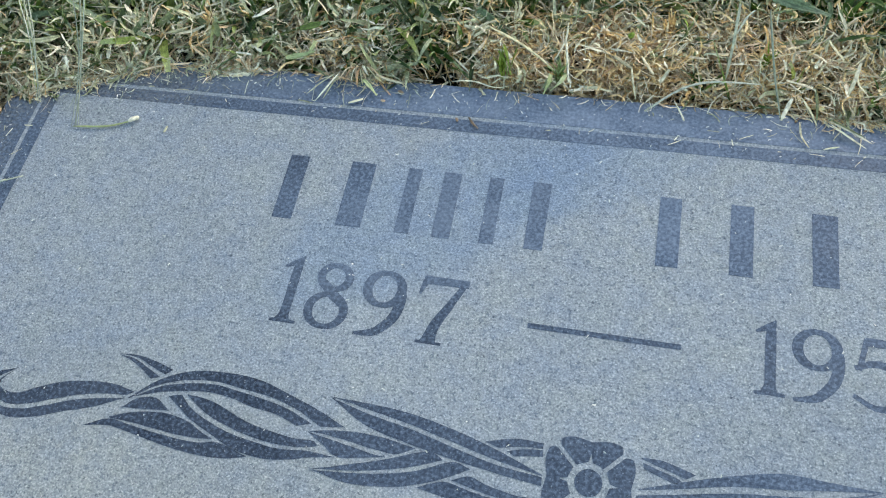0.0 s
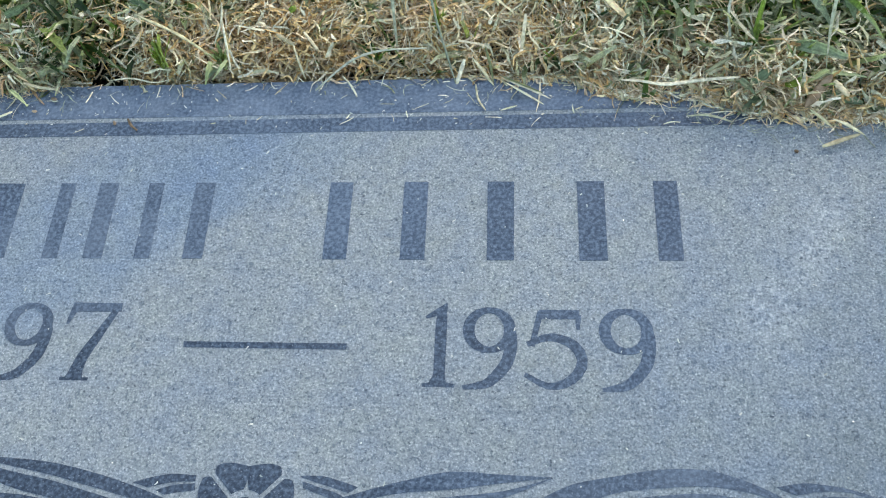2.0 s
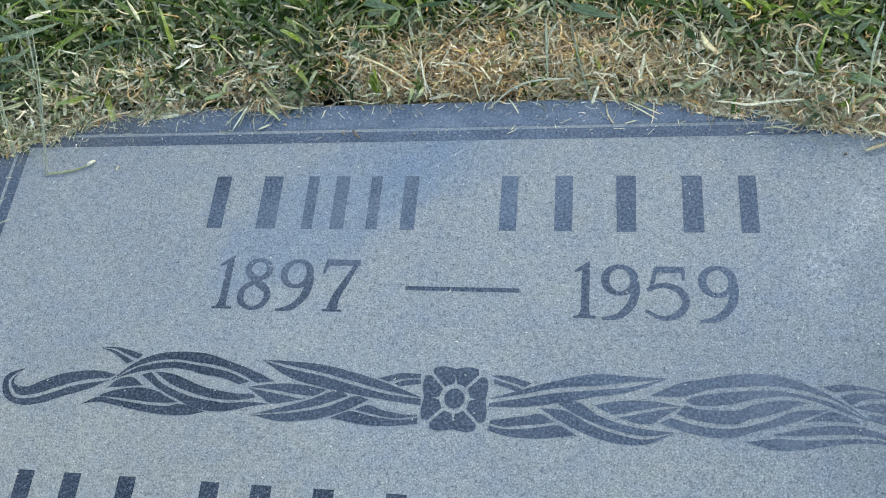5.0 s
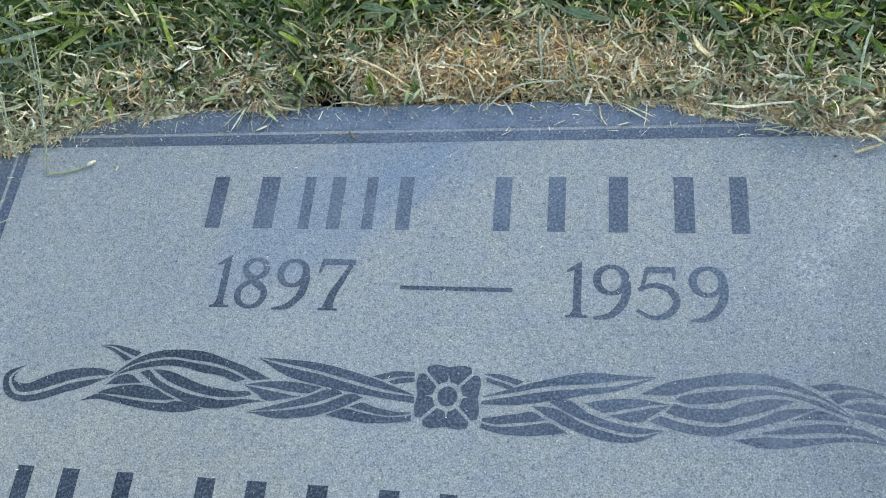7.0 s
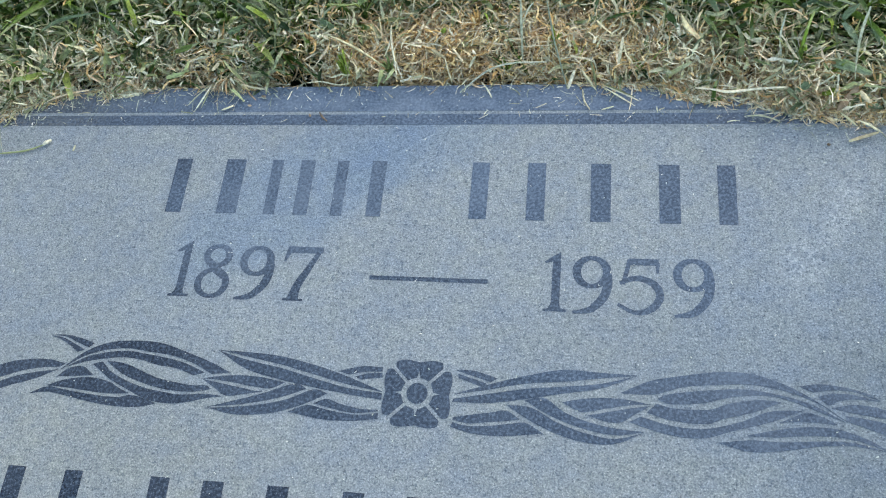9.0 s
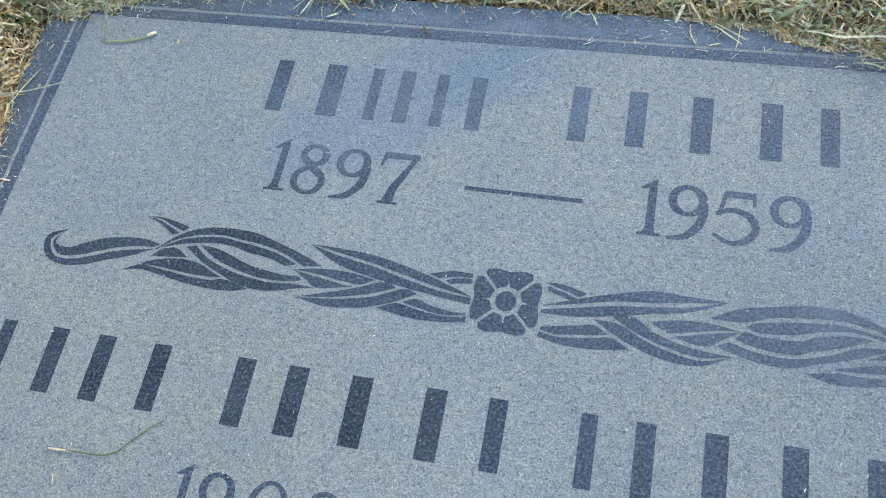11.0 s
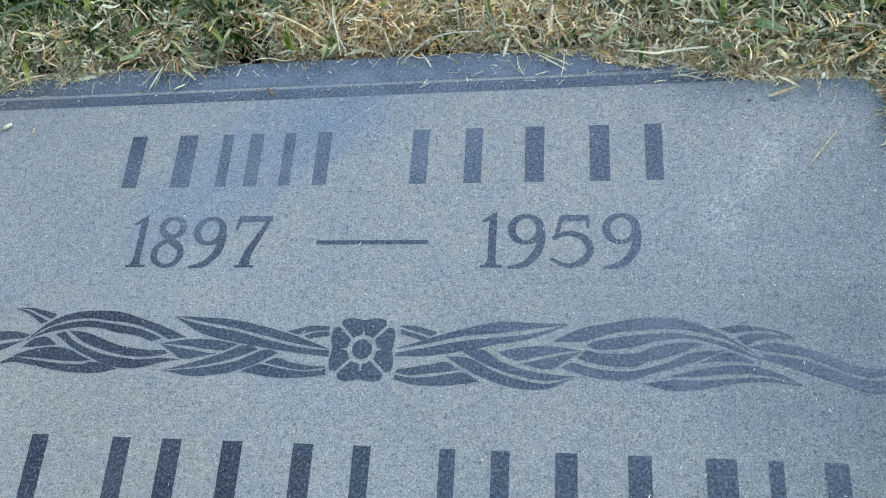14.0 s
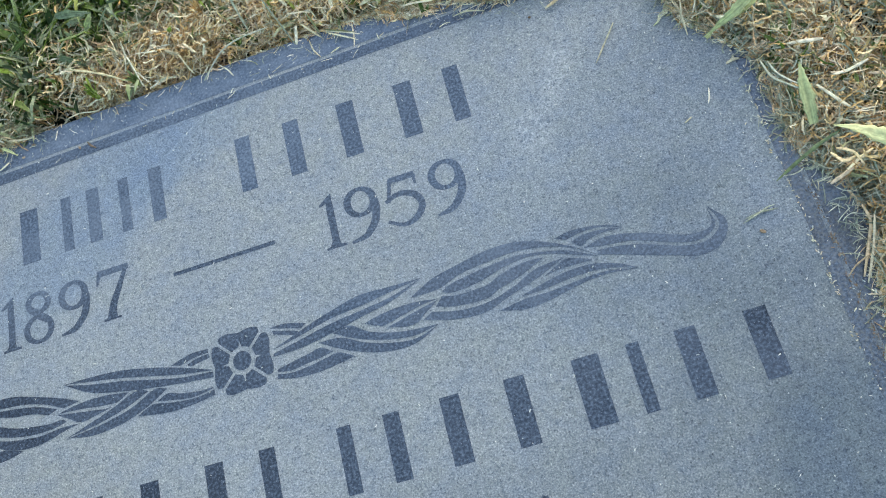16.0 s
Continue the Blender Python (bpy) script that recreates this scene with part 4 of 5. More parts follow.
turf("lawn_shoots", 17000, SEEN_LOW, SEEN_HIGH, lambda x, y, d: (d > 0.003) * (0.18 + greenness(x, y, d)) * (0.2 + 0.8 * waves(x, y, 8, 130, 420)), (0.004, 0.016, 0.0008, 0.0024), GREEN,
     "short green grass shoots between the thatch", "grass", (0.0, 1.4), (-0.2, 1.2), 0.018, 3, (0.2, 1.0), 0.6, 0.3, 0.05, 0.15, 7, 0.002)
turf("long_grass", 2600, SEEN_LOW, SEEN_HIGH, lambda x, y, d: (y > 0.05) * np.clip((d - 0.045) / 0.03, 0, 1) * (1 - worn(x, y)) * greenness(x, y, d), (0.024, 0.055, 0.0020, 0.0046), GREEN,
     "long limp green blades lying over the lawn", "grass", (0.1, 0.9), (0.5, 1.6), 0.016, 7, (0.7, 1.0), 0.4, 0.05, 0.0, 0.18, 4, 0.004)
turf("broad_leaves", 1800, SEEN_LOW, SEEN_HIGH, lambda x, y, d: (d > 0.008) * (0.25 + greenness(x, y, d)) * (1 - 0.8 * worn(x, y)) * (0.1 + 0.9 * waves(x, y, 12, 60, 200)), (0.010, 0.028, 0.0024, 0.0052), DUSTY,
     "broad dusty leaves lying flat in the lawn", "grass", (0.0, 0.7), (0.2, 1.2), 0.019, 6, (0.6, 1.0), 0.4, 0.08, 0.02, 0.22, 3, 0.004)
turf("far_thatch", 38000, FAR_LOW, FAR_HIGH, lambda x, y, d: (d > 0) * beyond(x, y), (0.012, 0.034, 0.001, 0.003), DRY,
     "dry thatch in the lawn further from the stone", "grass", (-0.2, 0.6), (-0.3, 0.8), 0.014, 2, (0.1, 0.8))
turf("far_lawn", 86000, FAR_LOW, FAR_HIGH, lambda x, y, d: (d > 0) * beyond(x, y), (0.018, 0.050, 0.0022, 0.0055), GREEN,
     "green lawn further from the stone", "grass", (0.3, 1.4), (0.3, 1.5), 0.010, 2, (0.8, 1.0))


def litter(name, count, chance, size, mat, label):
    """Crumbs of cut grass lying on the stone."""
    x, y = u(count * 12, -0.30, 0.30), u(count * 12, -0.318, 0.026)
    d = beyond_edge(x, y)
    ok = (rng.random(len(x)) < chance(x, y, d)) & (d < 0)
    x, y = x[ok][:count], y[ok][:count]
    n = len(x)
    root = np.stack([x, y, np.full(n, 0.0007)], 1)
    return blades(name, root, size[0] + (size[1] - size[0]) * u(n, 0, 1) ** 2.5, u(n, size[2], size[3]), u(n, 0, 6.28), u(n, 0, 0.25), u(n, 0, 0.4), rng.normal(0, 0.35, n), u(n, 0.2, 0.9), mat, label, "litter", 3, rng.normal(0, 0.25, n))


litter("grass_crumbs", 620, lambda x, y, d: np.exp(d / 0.007) * np.where((y < 0) & (np.abs(x) < 0.28), 0.12, 1), (0.0008, 0.008, 0.0002, 0.0006), CUT, "crumbs of cut grass along the edge of the stone")
litter("straw_crumbs", 380, lambda x, y, d: np.exp(d / 0.010) * np.where((y < 0) & (np.abs(x) < 0.28), 0.12, 1), (0.0008, 0.007, 0.0002, 0.0006), PALE, "pale straw crumbs along the edge of the stone")


def edge_curls():
    """Fine curled fibres that hang from the turf's edge onto the border."""
    x = np.concatenate([u(90, -0.285, -0.10), u(70, 0.10, 0.25), u(20, -0.10, 0.10)])
    n = len(x)
    y = np.interp(x, EDGE_X, EDGE_Y) + u(n, -0.010, 0.002)
    root = np.stack([x, y, u(n, 0.001, 0.003)], 1)
    blades("edge_curls", root, u(n, 0.002, 0.010), u(n, 0.00018, 0.00045), -u(n, -0.5, 3.6), u(n, -0.1, 0.35), u(n, 0.0, 0.6), rng.normal(0, 1.5, n), u(n, 0.1, 0.7), GREY, "fine curled grass fibres hanging over the edge of the stone", "litter", 7, rng.normal(0, 0.3, n))
    y = np.concatenate([u(190, -0.25, -0.05), u(80, -0.20, -0.02)])
    side = np.where(np.arange(270) < 190, 1, -1)
    x = np.where(side > 0, np.interp(y, [-0.25, -0.183, -0.131, -0.081, -0.05], [0.292, 0.298, 0.290, 0.285, 0.270]), -0.303) + side * (0.005 - u(270, 0, 1) ** 2 * 0.010)
    root = np.stack([x, y, u(270, 0.0008, 0.005)], 1)
    blades("side_fibres", root, u(270, 0.002, 0.011), u(270, 0.0002, 0.0006), rng.uniform(0, 6.28, 270), u(270, -0.1, 0.3), u(270, 0.0, 0.6), rng.normal(0, 0.7, 270), u(270, 0.1, 0.9), GREY, "fine grey-green fibres trailing over the sides of the stone", "litter", 6, rng.normal(0, 0.3, 270))


edge_curls()


def groove_crumbs(name, n, x, wander, mat, label, category):
    """Crumbs caught along a line down the east side of the stone."""
    y = np.concatenate([u(n * 5 // 7, -0.25, -0.12), u(n - n * 5 // 7, -0.12, -0.07)])
    root = np.stack([x + rng.normal(0, wander, n), y, np.full(n, 0.0005)], 1)
    blades(name, root, u(n, 0.0004, 0.0018), u(n, 0.0003, 0.0008), rng.normal(1.57, 0.9, n), u(n, 0, 0.3), u(n, 0, 0.4), rng.normal(0, 0.5, n), u(n, 0.1, 0.8), mat, label, category, 3, rng.normal(0, 0.4, n), 0.4)


groove_crumbs("groove_soil", 210, 0.2878, 0.0009, BROWN, "brown soil crumbs caught in the border's groove", "soil")
groove_crumbs("border_chaff", 110, 0.2795, 0.0006, PALE, "pale crumbs caught along the edge of the polished border", "litter")
litter("dust_specks", 1700, lambda x, y, d: 0.05 + 0.95 * np.exp(d / 0.014), (0.0004, 0.0018, 0.0003, 0.0006), CHALK, "tiny pale specks of dust on the stone")


# ---- single straws, stems, twigs and crumbs: flattened tapering stalks, in millimetres ----
def stalk_mesh(points, wide, flat=0.45, ends=0.45):
    c = flowing(points, max(7, 4 * len(points))) * 0.001
    d = np.gradient(c, axis=0)
    d /= np.linalg.norm(d, axis=1)[:, None] + 1e-12
    side = np.cross(d, (0, 0, 1.0))
    side /= np.linalg.norm(side, axis=1)[:, None] + 1e-12
    up = np.cross(side, d)
    n, m = len(c), 6
    s = np.linspace(-1, 1, n)
    r = wide * 0.0005 * (1 - (1 - ends) * np.abs(s) ** 3) * (1 + 0.15 * rng.uniform(-1, 1, n))
    verts = [tuple(c[i] + side[i] * r[i] * math.cos(a) + up[i] * r[i] * flat * math.sin(a)) for i in range(n) for a in np.arange(m) * 2 * math.pi / m]
    faces = [(i * m + k, i * m + (k + 1) % m, (i + 1) * m + (k + 1) % m, (i + 1) * m + k) for i in range(n - 1) for k in range(m)]
    return verts, faces + [tuple(range(m))[::-1], tuple((n - 1) * m + k for k in range(m))]


def leaf_mesh(points, wide):
    """A limp, folded grass leaf with an uneven outline and a torn or pointed end."""
    c = flowing(points, 19) * 0.001
    d = np.gradient(c, axis=0)
    d /= np.linalg.norm(d, axis=1)[:, None] + 1e-12
    side = np.cross(d, (0, 0, 1.0))
    side /= np.linalg.norm(side, axis=1)[:, None] + 1e-12
    twist = rng.normal(0, 0.35) + np.linspace(0, rng.normal(0, 0.5), 19)[:, None]
    up = np.cross(side, d)
    side, up = side * np.cos(twist) + up * np.sin(twist), up * np.cos(twist) - side * np.sin(twist)
    s = np.linspace(0, 1, 19)
    tip = rng.choice([0.02, 0.02, 0.25, 0.5])
    r = wide * 0.0005 * (0.65 + 0.35 * np.minimum(1, 2.5 * s)) * np.maximum(tip * (s > 0.9), np.clip((1 - s) / 0.6, 0.02, 1) ** 0.8)
    left, right = r * (1 + rng.normal(0, 0.10, 19)), r * (1 + rng.normal(0, 0.10, 19))
    rise = rng.uniform(0.15, 0.6)
    wave = rng.normal(0, 0.10, (2, 19)) * r
    rows = [c - side * left[:, None] + up * left[:, None] * rise, c - side * 0.5 * left[:, None] + up * (0.35 * left * rise + wave[0])[:, None], c,
            c + side * 0.5 * right[:, None] + up * (0.35 * right * rise + wave[1])[:, None], c + side * right[:, None] + up * right[:, None] * rise]
    n = len(c)
    verts = [tuple(v) for row in rows for v in row] + [tuple(v) for row in rows for v in row - up * 0.00015]
    low = 5 * n
    faces = []
    for i in range(n - 1):
        for k in range(4):
            a, b = k * n + i, (k + 1) * n + i
            faces += [(a, b, b + 1, a + 1), (a + low, a + 1 + low, b + 1 + low, b + low)]
        faces += [(i, i + 1, i + 1 + low, i + low), (4 * n + i, 4 * n + i + low, 4 * n + i + 1 + low, 4 * n + i + 1)]
    return verts, faces


def veined(ob):
    """Marks how far across and along a leaf each vertex lies."""
    ob.data.attributes.new("vein", "FLOAT", "POINT").data.foreach_set("value", np.tile(np.repeat(np.linspace(0, 1, 5), 19), 2))
    ob.data.attributes.new("run", "FLOAT", "POINT").data.foreach_set("value", np.tile(np.linspace(0, 1, 19), 10))
    return ob


def strand(name, mat, label, category, wide, points):
    flat = 0.10 if "clipping" in name and wide > 2.0 else 0.2 if wide > 1.2 else 0.4
    ends = 0.12 if "clipping" in name or "foliage" in name else 0.55
    if "clipping" in name and wide > 2.0:
        return tagged(veined(up_facing(mesh_object(name, *leaf_mesh(points, wide), mat, smooth=True))), label, category)
    return tagged(up_facing(mesh_object(name, *stalk_mesh(points, wide, flat, ends), mat, smooth=True)), label, category)


strand("dry_straw", PALE, "short broken tan straw lying in the grass", "straw", 3.4, [(-289.7, 76.1, 30), (-280.5, 78.0, 31), (-273.3, 82.1, 30)])
strand("grass_clipping", CUT, "thin pale bent blade in the grass", "grass", 1.0, [(-275.3, 62.8, 20), (-260.9, 57.2, 20), (-249.9, 56.2, 18)])
strand("straw", PALE, "thin pale straw lying on the grass", "straw", 0.8, [(-273.6, 43.9, 15), (-254.2, 44.9, 15)])
strand("grass_clipping", CUT, "pale grey-green cut blade in the thatch", "grass", 1.5, [(-231.0, 31.8, 13), (-218.7, 36.2, 14)])
strand("dry_stalk", DRY, "bent tan stalk lying over the stone's edge", "stalk", 1.5, [(-243.3, 15.7, 2), (-232.3, 19.8, 3), (-216.4, 21.4, 5)])
strand("grass_clipping", CUT, "grey-green blade standing in the lawn", "grass", 2.0, [(-220.0, 83.9, 34), (-212.9, 74.1, 24)])
strand("straw", PALE, "thin pale straw lying on the grass", "straw", 0.8, [(-202.6, 60.2, 16), (-187.5, 51.4, 13)])
strand("grass_clipping", CUT, "arched thin blade in the thatch", "grass", 0.9, [(-156.1, 60.9, 18), (-149.3, 62.5, 22), (-143.5, 60.5, 22), (-142.1, 59.0, 18)])
strand("seed_husk", PALE, "pale seed husk in the thatch", "seed husk", 2.6, [(-138.4, 28.8, 12), (-135.0, 33.3, 13)])
strand("straw", PALE, "white straw end lying on the stone's edge", "straw", 1.6, [(-121.6, 22.9, 7), (-115.9, 22.8, 4), (-107.9, 22.1, 3)])
strand("grass_clipping", CUT, "grey cut blade drooping onto the stone border", "grass", 1.1, [(-138.6, 22.2, 8), (-143.8, 16.9, 4), (-149.1, 8.9, 1)])
strand("grass_clipping", CUT, "grey cut blade drooping onto the stone border", "grass", 0.9, [(-139.4, 22.2, 8), (-147.3, 18.3, 4), (-154.3, 11.9, 1.5)])
strand("grass_clipping", CUT, "grey cut blade drooping onto the stone border", "grass", 0.8, [(-139.2, 21.3, 7), (-143.1, 16.8, 3), (-145.8, 10.1, 1)])
strand("grass_clipping", FRESH, "pale green blade tip on the stone's edge", "grass", 2.2, [(-127.6, 20.8, 5), (-123.5, 17.6, 3), (-120.3, 14.9, 1.5)])
strand("straw", PALE, "short pale straw on the polished border", "straw", 1.4, [(-132.9, 9.2, 1.2), (-126.3, 12.2, 1.4)])
strand("twig", BROWN, "small brown twig on the polished border", "twig", 1.1, [(-74.8, 7.6, 1.2), (-72.5, 4.1, 1.6), (-69.5, 1.6, 1.2)])
strand("crumb", BROWN, "brown crumb of bark on the polished border", "crumb", 1.8, [(-110.7, 18.8, 1.4), (-108.1, 17.9, 1.4)])
strand("crumb", BROWN, "brown crumb of bark on the polished border", "crumb", 1.4, [(-117.8, 12.6, 1.2), (-115.6, 12.1, 1.2)])
strand("crumb", BROWN, "brown crumb of bark on the polished border", "crumb", 1.3, [(-80.5, 6.5, 1.2), (-79.5, 4.5, 1.2)])
strand("broad_clipping", GREEN, "broad green blade leaning in the thatch", "grass", 5.5, [(-115.5, 46.1, 14), (-107.9, 39.1, 13), (-101.8, 32.7, 9)])
strand("grass_clipping", CUT, "long pale stem lying over the thatch", "grass", 1.4, [(-73.3, 48.0, 19), (-53.5, 37.7, 18), (-38.1, 29.6, 12)])
strand("grass_straw", PALE, "thin pale forked stem in the thatch", "grass", 1.0, [(-34.9, 50.1, 22), (-35.3, 43.1, 18), (-39.1, 36.6, 12)])
strand("grass_straw", PALE, "thin pale stem in the thatch", "grass", 1.0, [(-35.1, 44.0, 18), (-33.5, 35.6, 13), (-31.9, 27.2, 8)])
strand("grass_clipping", CUT, "thin white stem along the stone's edge", "grass", 0.8, [(-86.3, 25.3, 4), (-75.6, 25.5, 5), (-65.6, 24.6, 3), (-57.9, 25.7, 4)])
strand("straw", PALE, "thin pale straw pointing onto the stone", "straw", 0.9, [(-4.7, 33.4, 14), (-3.1, 28.8, 9), (-1.2, 24.8, 3)])
strand("straw", PALE, "flat pale flake of straw in the thatch", "straw", 2.0, [(-13.0, 40.5, 13), (-4.8, 34.9, 12)])
strand("straw", PALE, "pale straw in the thatch", "straw", 1.3, [(-0.8, 39.3, 15), (5.2, 32.2, 12)])
strand("straw", PALE, "pale straw in the thatch", "straw", 1.7, [(8.4, 29.6, 10), (11.8, 34.4, 14)])
strand("grass_straw", GREY, "long grey-green stem trailing onto the stone border", "grass", 1.3, [(3.2, 19.8, 1.5), (18.1, 28.1, 9), (31.5, 30.1, 13), (50.4, 29.9, 14)])
strand("straw", PALE, "bent pale straw on the polished border", "straw", 0.9, [(15.3, 22.6, 7), (18.3, 20.7, 3), (20.9, 16.4, 1.2)])
strand("grass_straw", GREY, "pale forked stem standing in the thatch", "grass", 1.3, [(36.8, 37.3, 7), (37.0, 43.4, 24), (36.9, 52.2, 38)])
strand("grass_straw", GREY, "short pale side stem in the thatch", "grass", 1.0, [(37.4, 45.7, 26), (40.7, 50.4, 32), (43.5, 52.1, 35)])
strand("grass_straw", GREY, "long thin stem bent onto the stone's edge", "grass", 1.0, [(50.2, 54.7, 33), (53.9, 39.5, 22), (56.6, 32.8, 14), (61.3, 20.7, 3)])
strand("straw", PALE, "flat pale straw on the stone's edge", "straw", 2.0, [(61.6, 21.0, 2), (65.0, 28.9, 8)])
strand("grass_clipping", CUT, "grey cut blade leaning on the stone's edge", "grass", 1.3, [(68.1, 27.3, 11), (72.8, 22.8, 7), (76.9, 19.4, 2)])
strand("grass_clipping", CUT, "grey cut blade leaning on the stone's edge", "grass", 1.2, [(73.3, 30.7, 14), (75.3, 26.2, 8), (76.6, 21.3, 2)])
strand("grass_straw", PALE, "pale stub of stem standing in the thatch", "grass", 1.8, [(87.9, 32.4, 9), (88.9, 35.9, 16), (89.7, 40.0, 21)])
strand("straw", PALE, "bent pale straw on the polished border", "straw", 0.9, [(69.4, 20.4, 2.5), (70.4, 13.9, 1.4), (73.5, 8.3, 1.2)])
strand("grass_clipping", CUT, "grey cut blade lying on the polished border", "grass", 1.2, [(80.9, 20.6, 5), (90.7, 17.2, 3), (99.3, 13.2, 1.3)])
strand("grass_clipping", CUT, "grey cut blade lying on the polished border", "grass", 1.0, [(81.5, 19.0, 5), (90.1, 14.9, 2), (96.8, 10.4, 1.2)])
strand("grass_clipping", CUT, "grey cut blade lying on the polished border", "grass", 0.9, [(79.0, 21.8, 6), (89.2, 18.0, 4), (96.8, 15.4, 2)])
strand("grass_clipping", CUT, "thin blade lying on the polished border", "grass", 0.9, [(79.4, 8.1, 1.2), (86.1, 10.2, 1.3)])
strand("long_straw", PALE, "long white straw lying along the stone's edge", "straw", 1.6, [(126.8, 17.4, 7), (134.3, 15.8, 8), (143.5, 14.0, 8), (158.9, 15.8, 8), (171.3, 15.8, 9)])
strand("straw", PALE, "short white straw stub at the stone's edge", "straw", 1.3, [(126.8, 13.7, 5), (127.6, 10.9, 2)])
strand("curled_straw", DRY, "tan straw curled into a loop on the lawn", "straw", 1.3, [(167.3, 49.6, 16), (165.9, 51.0, 20), (167.3, 51.8, 24), (171.7, 51.4, 26), (176.3, 50.1, 25), (181.8, 49.5, 20), (187.2, 49.9, 16)])
strand("grass_straw", GREY, "thin pale stem below the curled straw", "grass", 1.1, [(170.9, 51.2, 24), (168.6, 42.2, 17), (169.5, 32.9, 11)])
strand("grass_clipping", CUT, "pale blue-green blade lying in the thatch", "grass", 1.7, [(158.4, 18.4, 9), (163.9, 20.8, 11), (168.9, 23.2, 13)])
strand("tall_straw", GREY, "tall pale stem standing at the lawn's edge", "grass", 1.4, [(203.6, 18.5, 10), (200.9, 22.0, 26), (200.4, 26.7, 38), (202.3, 32.8, 48)])
strand("bent_clipping", FRESH, "yellow-green blade bent down onto the stone", "grass", 3.4, [(203.7, 16.7, 11), (198.6, 13.6, 10), (194.1, 11.9, 7), (188.5, 6.2, 2)])
strand("grass_clipping", FRESH, "yellow-green blade lying along the stone's edge", "grass", 2.2, [(203.1, 16.3, 10), (210.2, 16.1, 9), (218.6, 15.2, 8)])
strand("dead_foliage", BROWN, "dark brown strip of dead leaf at the stone's edge", "leaf", 4.0, [(204.5, 13.4, 12), (199.8, 8.9, 9), (195.0, 3.9, 5)])
strand("straw", PALE, "thick white straw stub at the stone's edge", "straw", 2.9, [(204.2, 9.9, 13), (206.8, 6.9, 12), (209.9, 5.4, 10)])
strand("straw", PALE, "pale straw lying on the frosted panel", "straw", 1.9, [(200.0, -11.7, 1.5), (206.9, -9.5, 2.2), (213.8, -7.4, 3)])
strand("grass_clipping", CUT, "pale blade lying over the stone's corner", "grass", 1.4, [(196.4, 2.9, 5), (200.4, -0.1, 4), (204.5, -3.7, 2.5)])
strand("grass_clipping", CUT, "pale blade lying over the stone's corner", "grass", 1.4, [(204.2, -1.5, 5), (209.8, -4.1, 4), (215.6, -8.1, 3)])
strand("dead_foliage", DUFF, "twisted tan dead leaf in the lawn", "leaf", 2.8, [(119.4, 53.1, 22), (122.7, 47.2, 19), (132.5, 40.4, 13)])
strand("straw", PALE, "small white curl of straw in the lawn", "straw", 1.2, [(130.2, 55.7, 22), (127.8, 49.9, 23), (127.5, 45.9, 18)])
strand("grass_clipping", CUT, "thin cut blade lying on the polished border", "grass", 1.1, [(151.3, 3.4, 1.5), (159.5, 3.1, 2.2), (169.1, 0.3, 1.3)])
strand("straw", PALE, "thin pale straw lying on the frosted panel", "straw", 0.9, [(230.7, -33.7, 1), (222.9, -43.8, 1.4), (215.3, -53.4, 1)])
strand("crumb", BROWN, "dark crumb of soil on the frosted panel", "crumb", 1.6, [(189.9, -12.7, 0.6), (191.3, -13.4, 0.6)])
strand("crumb", BROWN, "brown crumb on the frosted panel", "crumb", 1.8, [(259.0, -165.5, 0.5), (261.3, -167.2, 0.5)])
strand("straw", PALE, "tiny pale straw on the frosted panel", "straw", 0.8, [(245.6, -101.3, 0.4), (249.7, -99.3, 0.5)])
strand("grass_clipping", CUT, "tiny green blade on the frosted panel", "grass", 0.7, [(262.7, -86.9, 0.5), (261.3, -91.6, 0.7), (259.6, -95.4, 0.4)])
strand("straw", PALE, "thin straw hanging over the stone's corner", "straw", 0.9, [(263.7, -40.9, 12), (262.4, -48.2, 8), (262.9, -55.7, 2)])
strand("straw", PALE, "thin straw hanging over the stone's corner", "straw", 0.8, [(259.6, -39.1, 12), (262.4, -46.4, 8), (259.8, -50.2, 2)])
strand("grass_straw", GREY, "thin stem lying across the polished border", "grass", 1.1, [(-337.8, -73.7, 12), (-316.6, -71.1, 11), (-300.2, -64.4, 6), (-288.6, -57.8, 3), (-276.0, -50.9, 1.5)])
strand("broad_clipping", FRESH, "pale cut blade beside the stone's side", "grass", 4.5, [(-317.9, -124.9, 9), (-299.3, -123.7, 10), (-288.1, -121.8, 9)])
strand("grass_clipping", CUT, "dark green blade drooping onto the border", "grass", 1.1, [(-300.9, -74.6, 6), (-300.3, -66.1, 4), (-300.3, -56.8, 1.5), (-294.8, -42.4, 1.2)])
strand("crumb", BROWN, "brown fleck of leaf on the frosted panel", "leaf fleck", 2.2, [(-201.9, -284.8, 0.4), (-196.6, -284.3, 0.4)])
strand("crumb", BROWN, "brown fleck of leaf on the frosted panel", "leaf fleck", 1.2, [(-201.6, -292.0, 0.4), (-200.7, -289.9, 0.4)])
strand("seed_husk", PALE, "pale dry husk on the frosted panel", "husk", 1.8, [(-262.7, -233.8, 0.6), (-258.9, -235.9, 0.8), (-255.5, -239.1, 0.5)])
strand("grass_straw", STEM, "thin curved dark green stem lying on the frosted panel", "grass", 0.7, [(-196, -252.9, 0.6), (-191.4, -252.5, 0.9), (-175.9, -252.0, 1), (-169.1, -249.4, 1), (-162.3, -242.6, 1.2), (-156.9, -236.8, 1), (-151.2, -231.5, 0.8)])
strand("straw", PALE, "white straw end on the frosted panel", "straw", 1.1, [(-202.7, -253.0, 0.6), (-198.0, -253.0, 0.8), (-191.0, -252.6, 0.6)])
strand("straw", PALE, "white bent straw on the stone's corner", "straw", 1.5, [(274.9, -77.7, 1), (278.7, -76.9, 1.5), (281.7, -77.1, 1)])
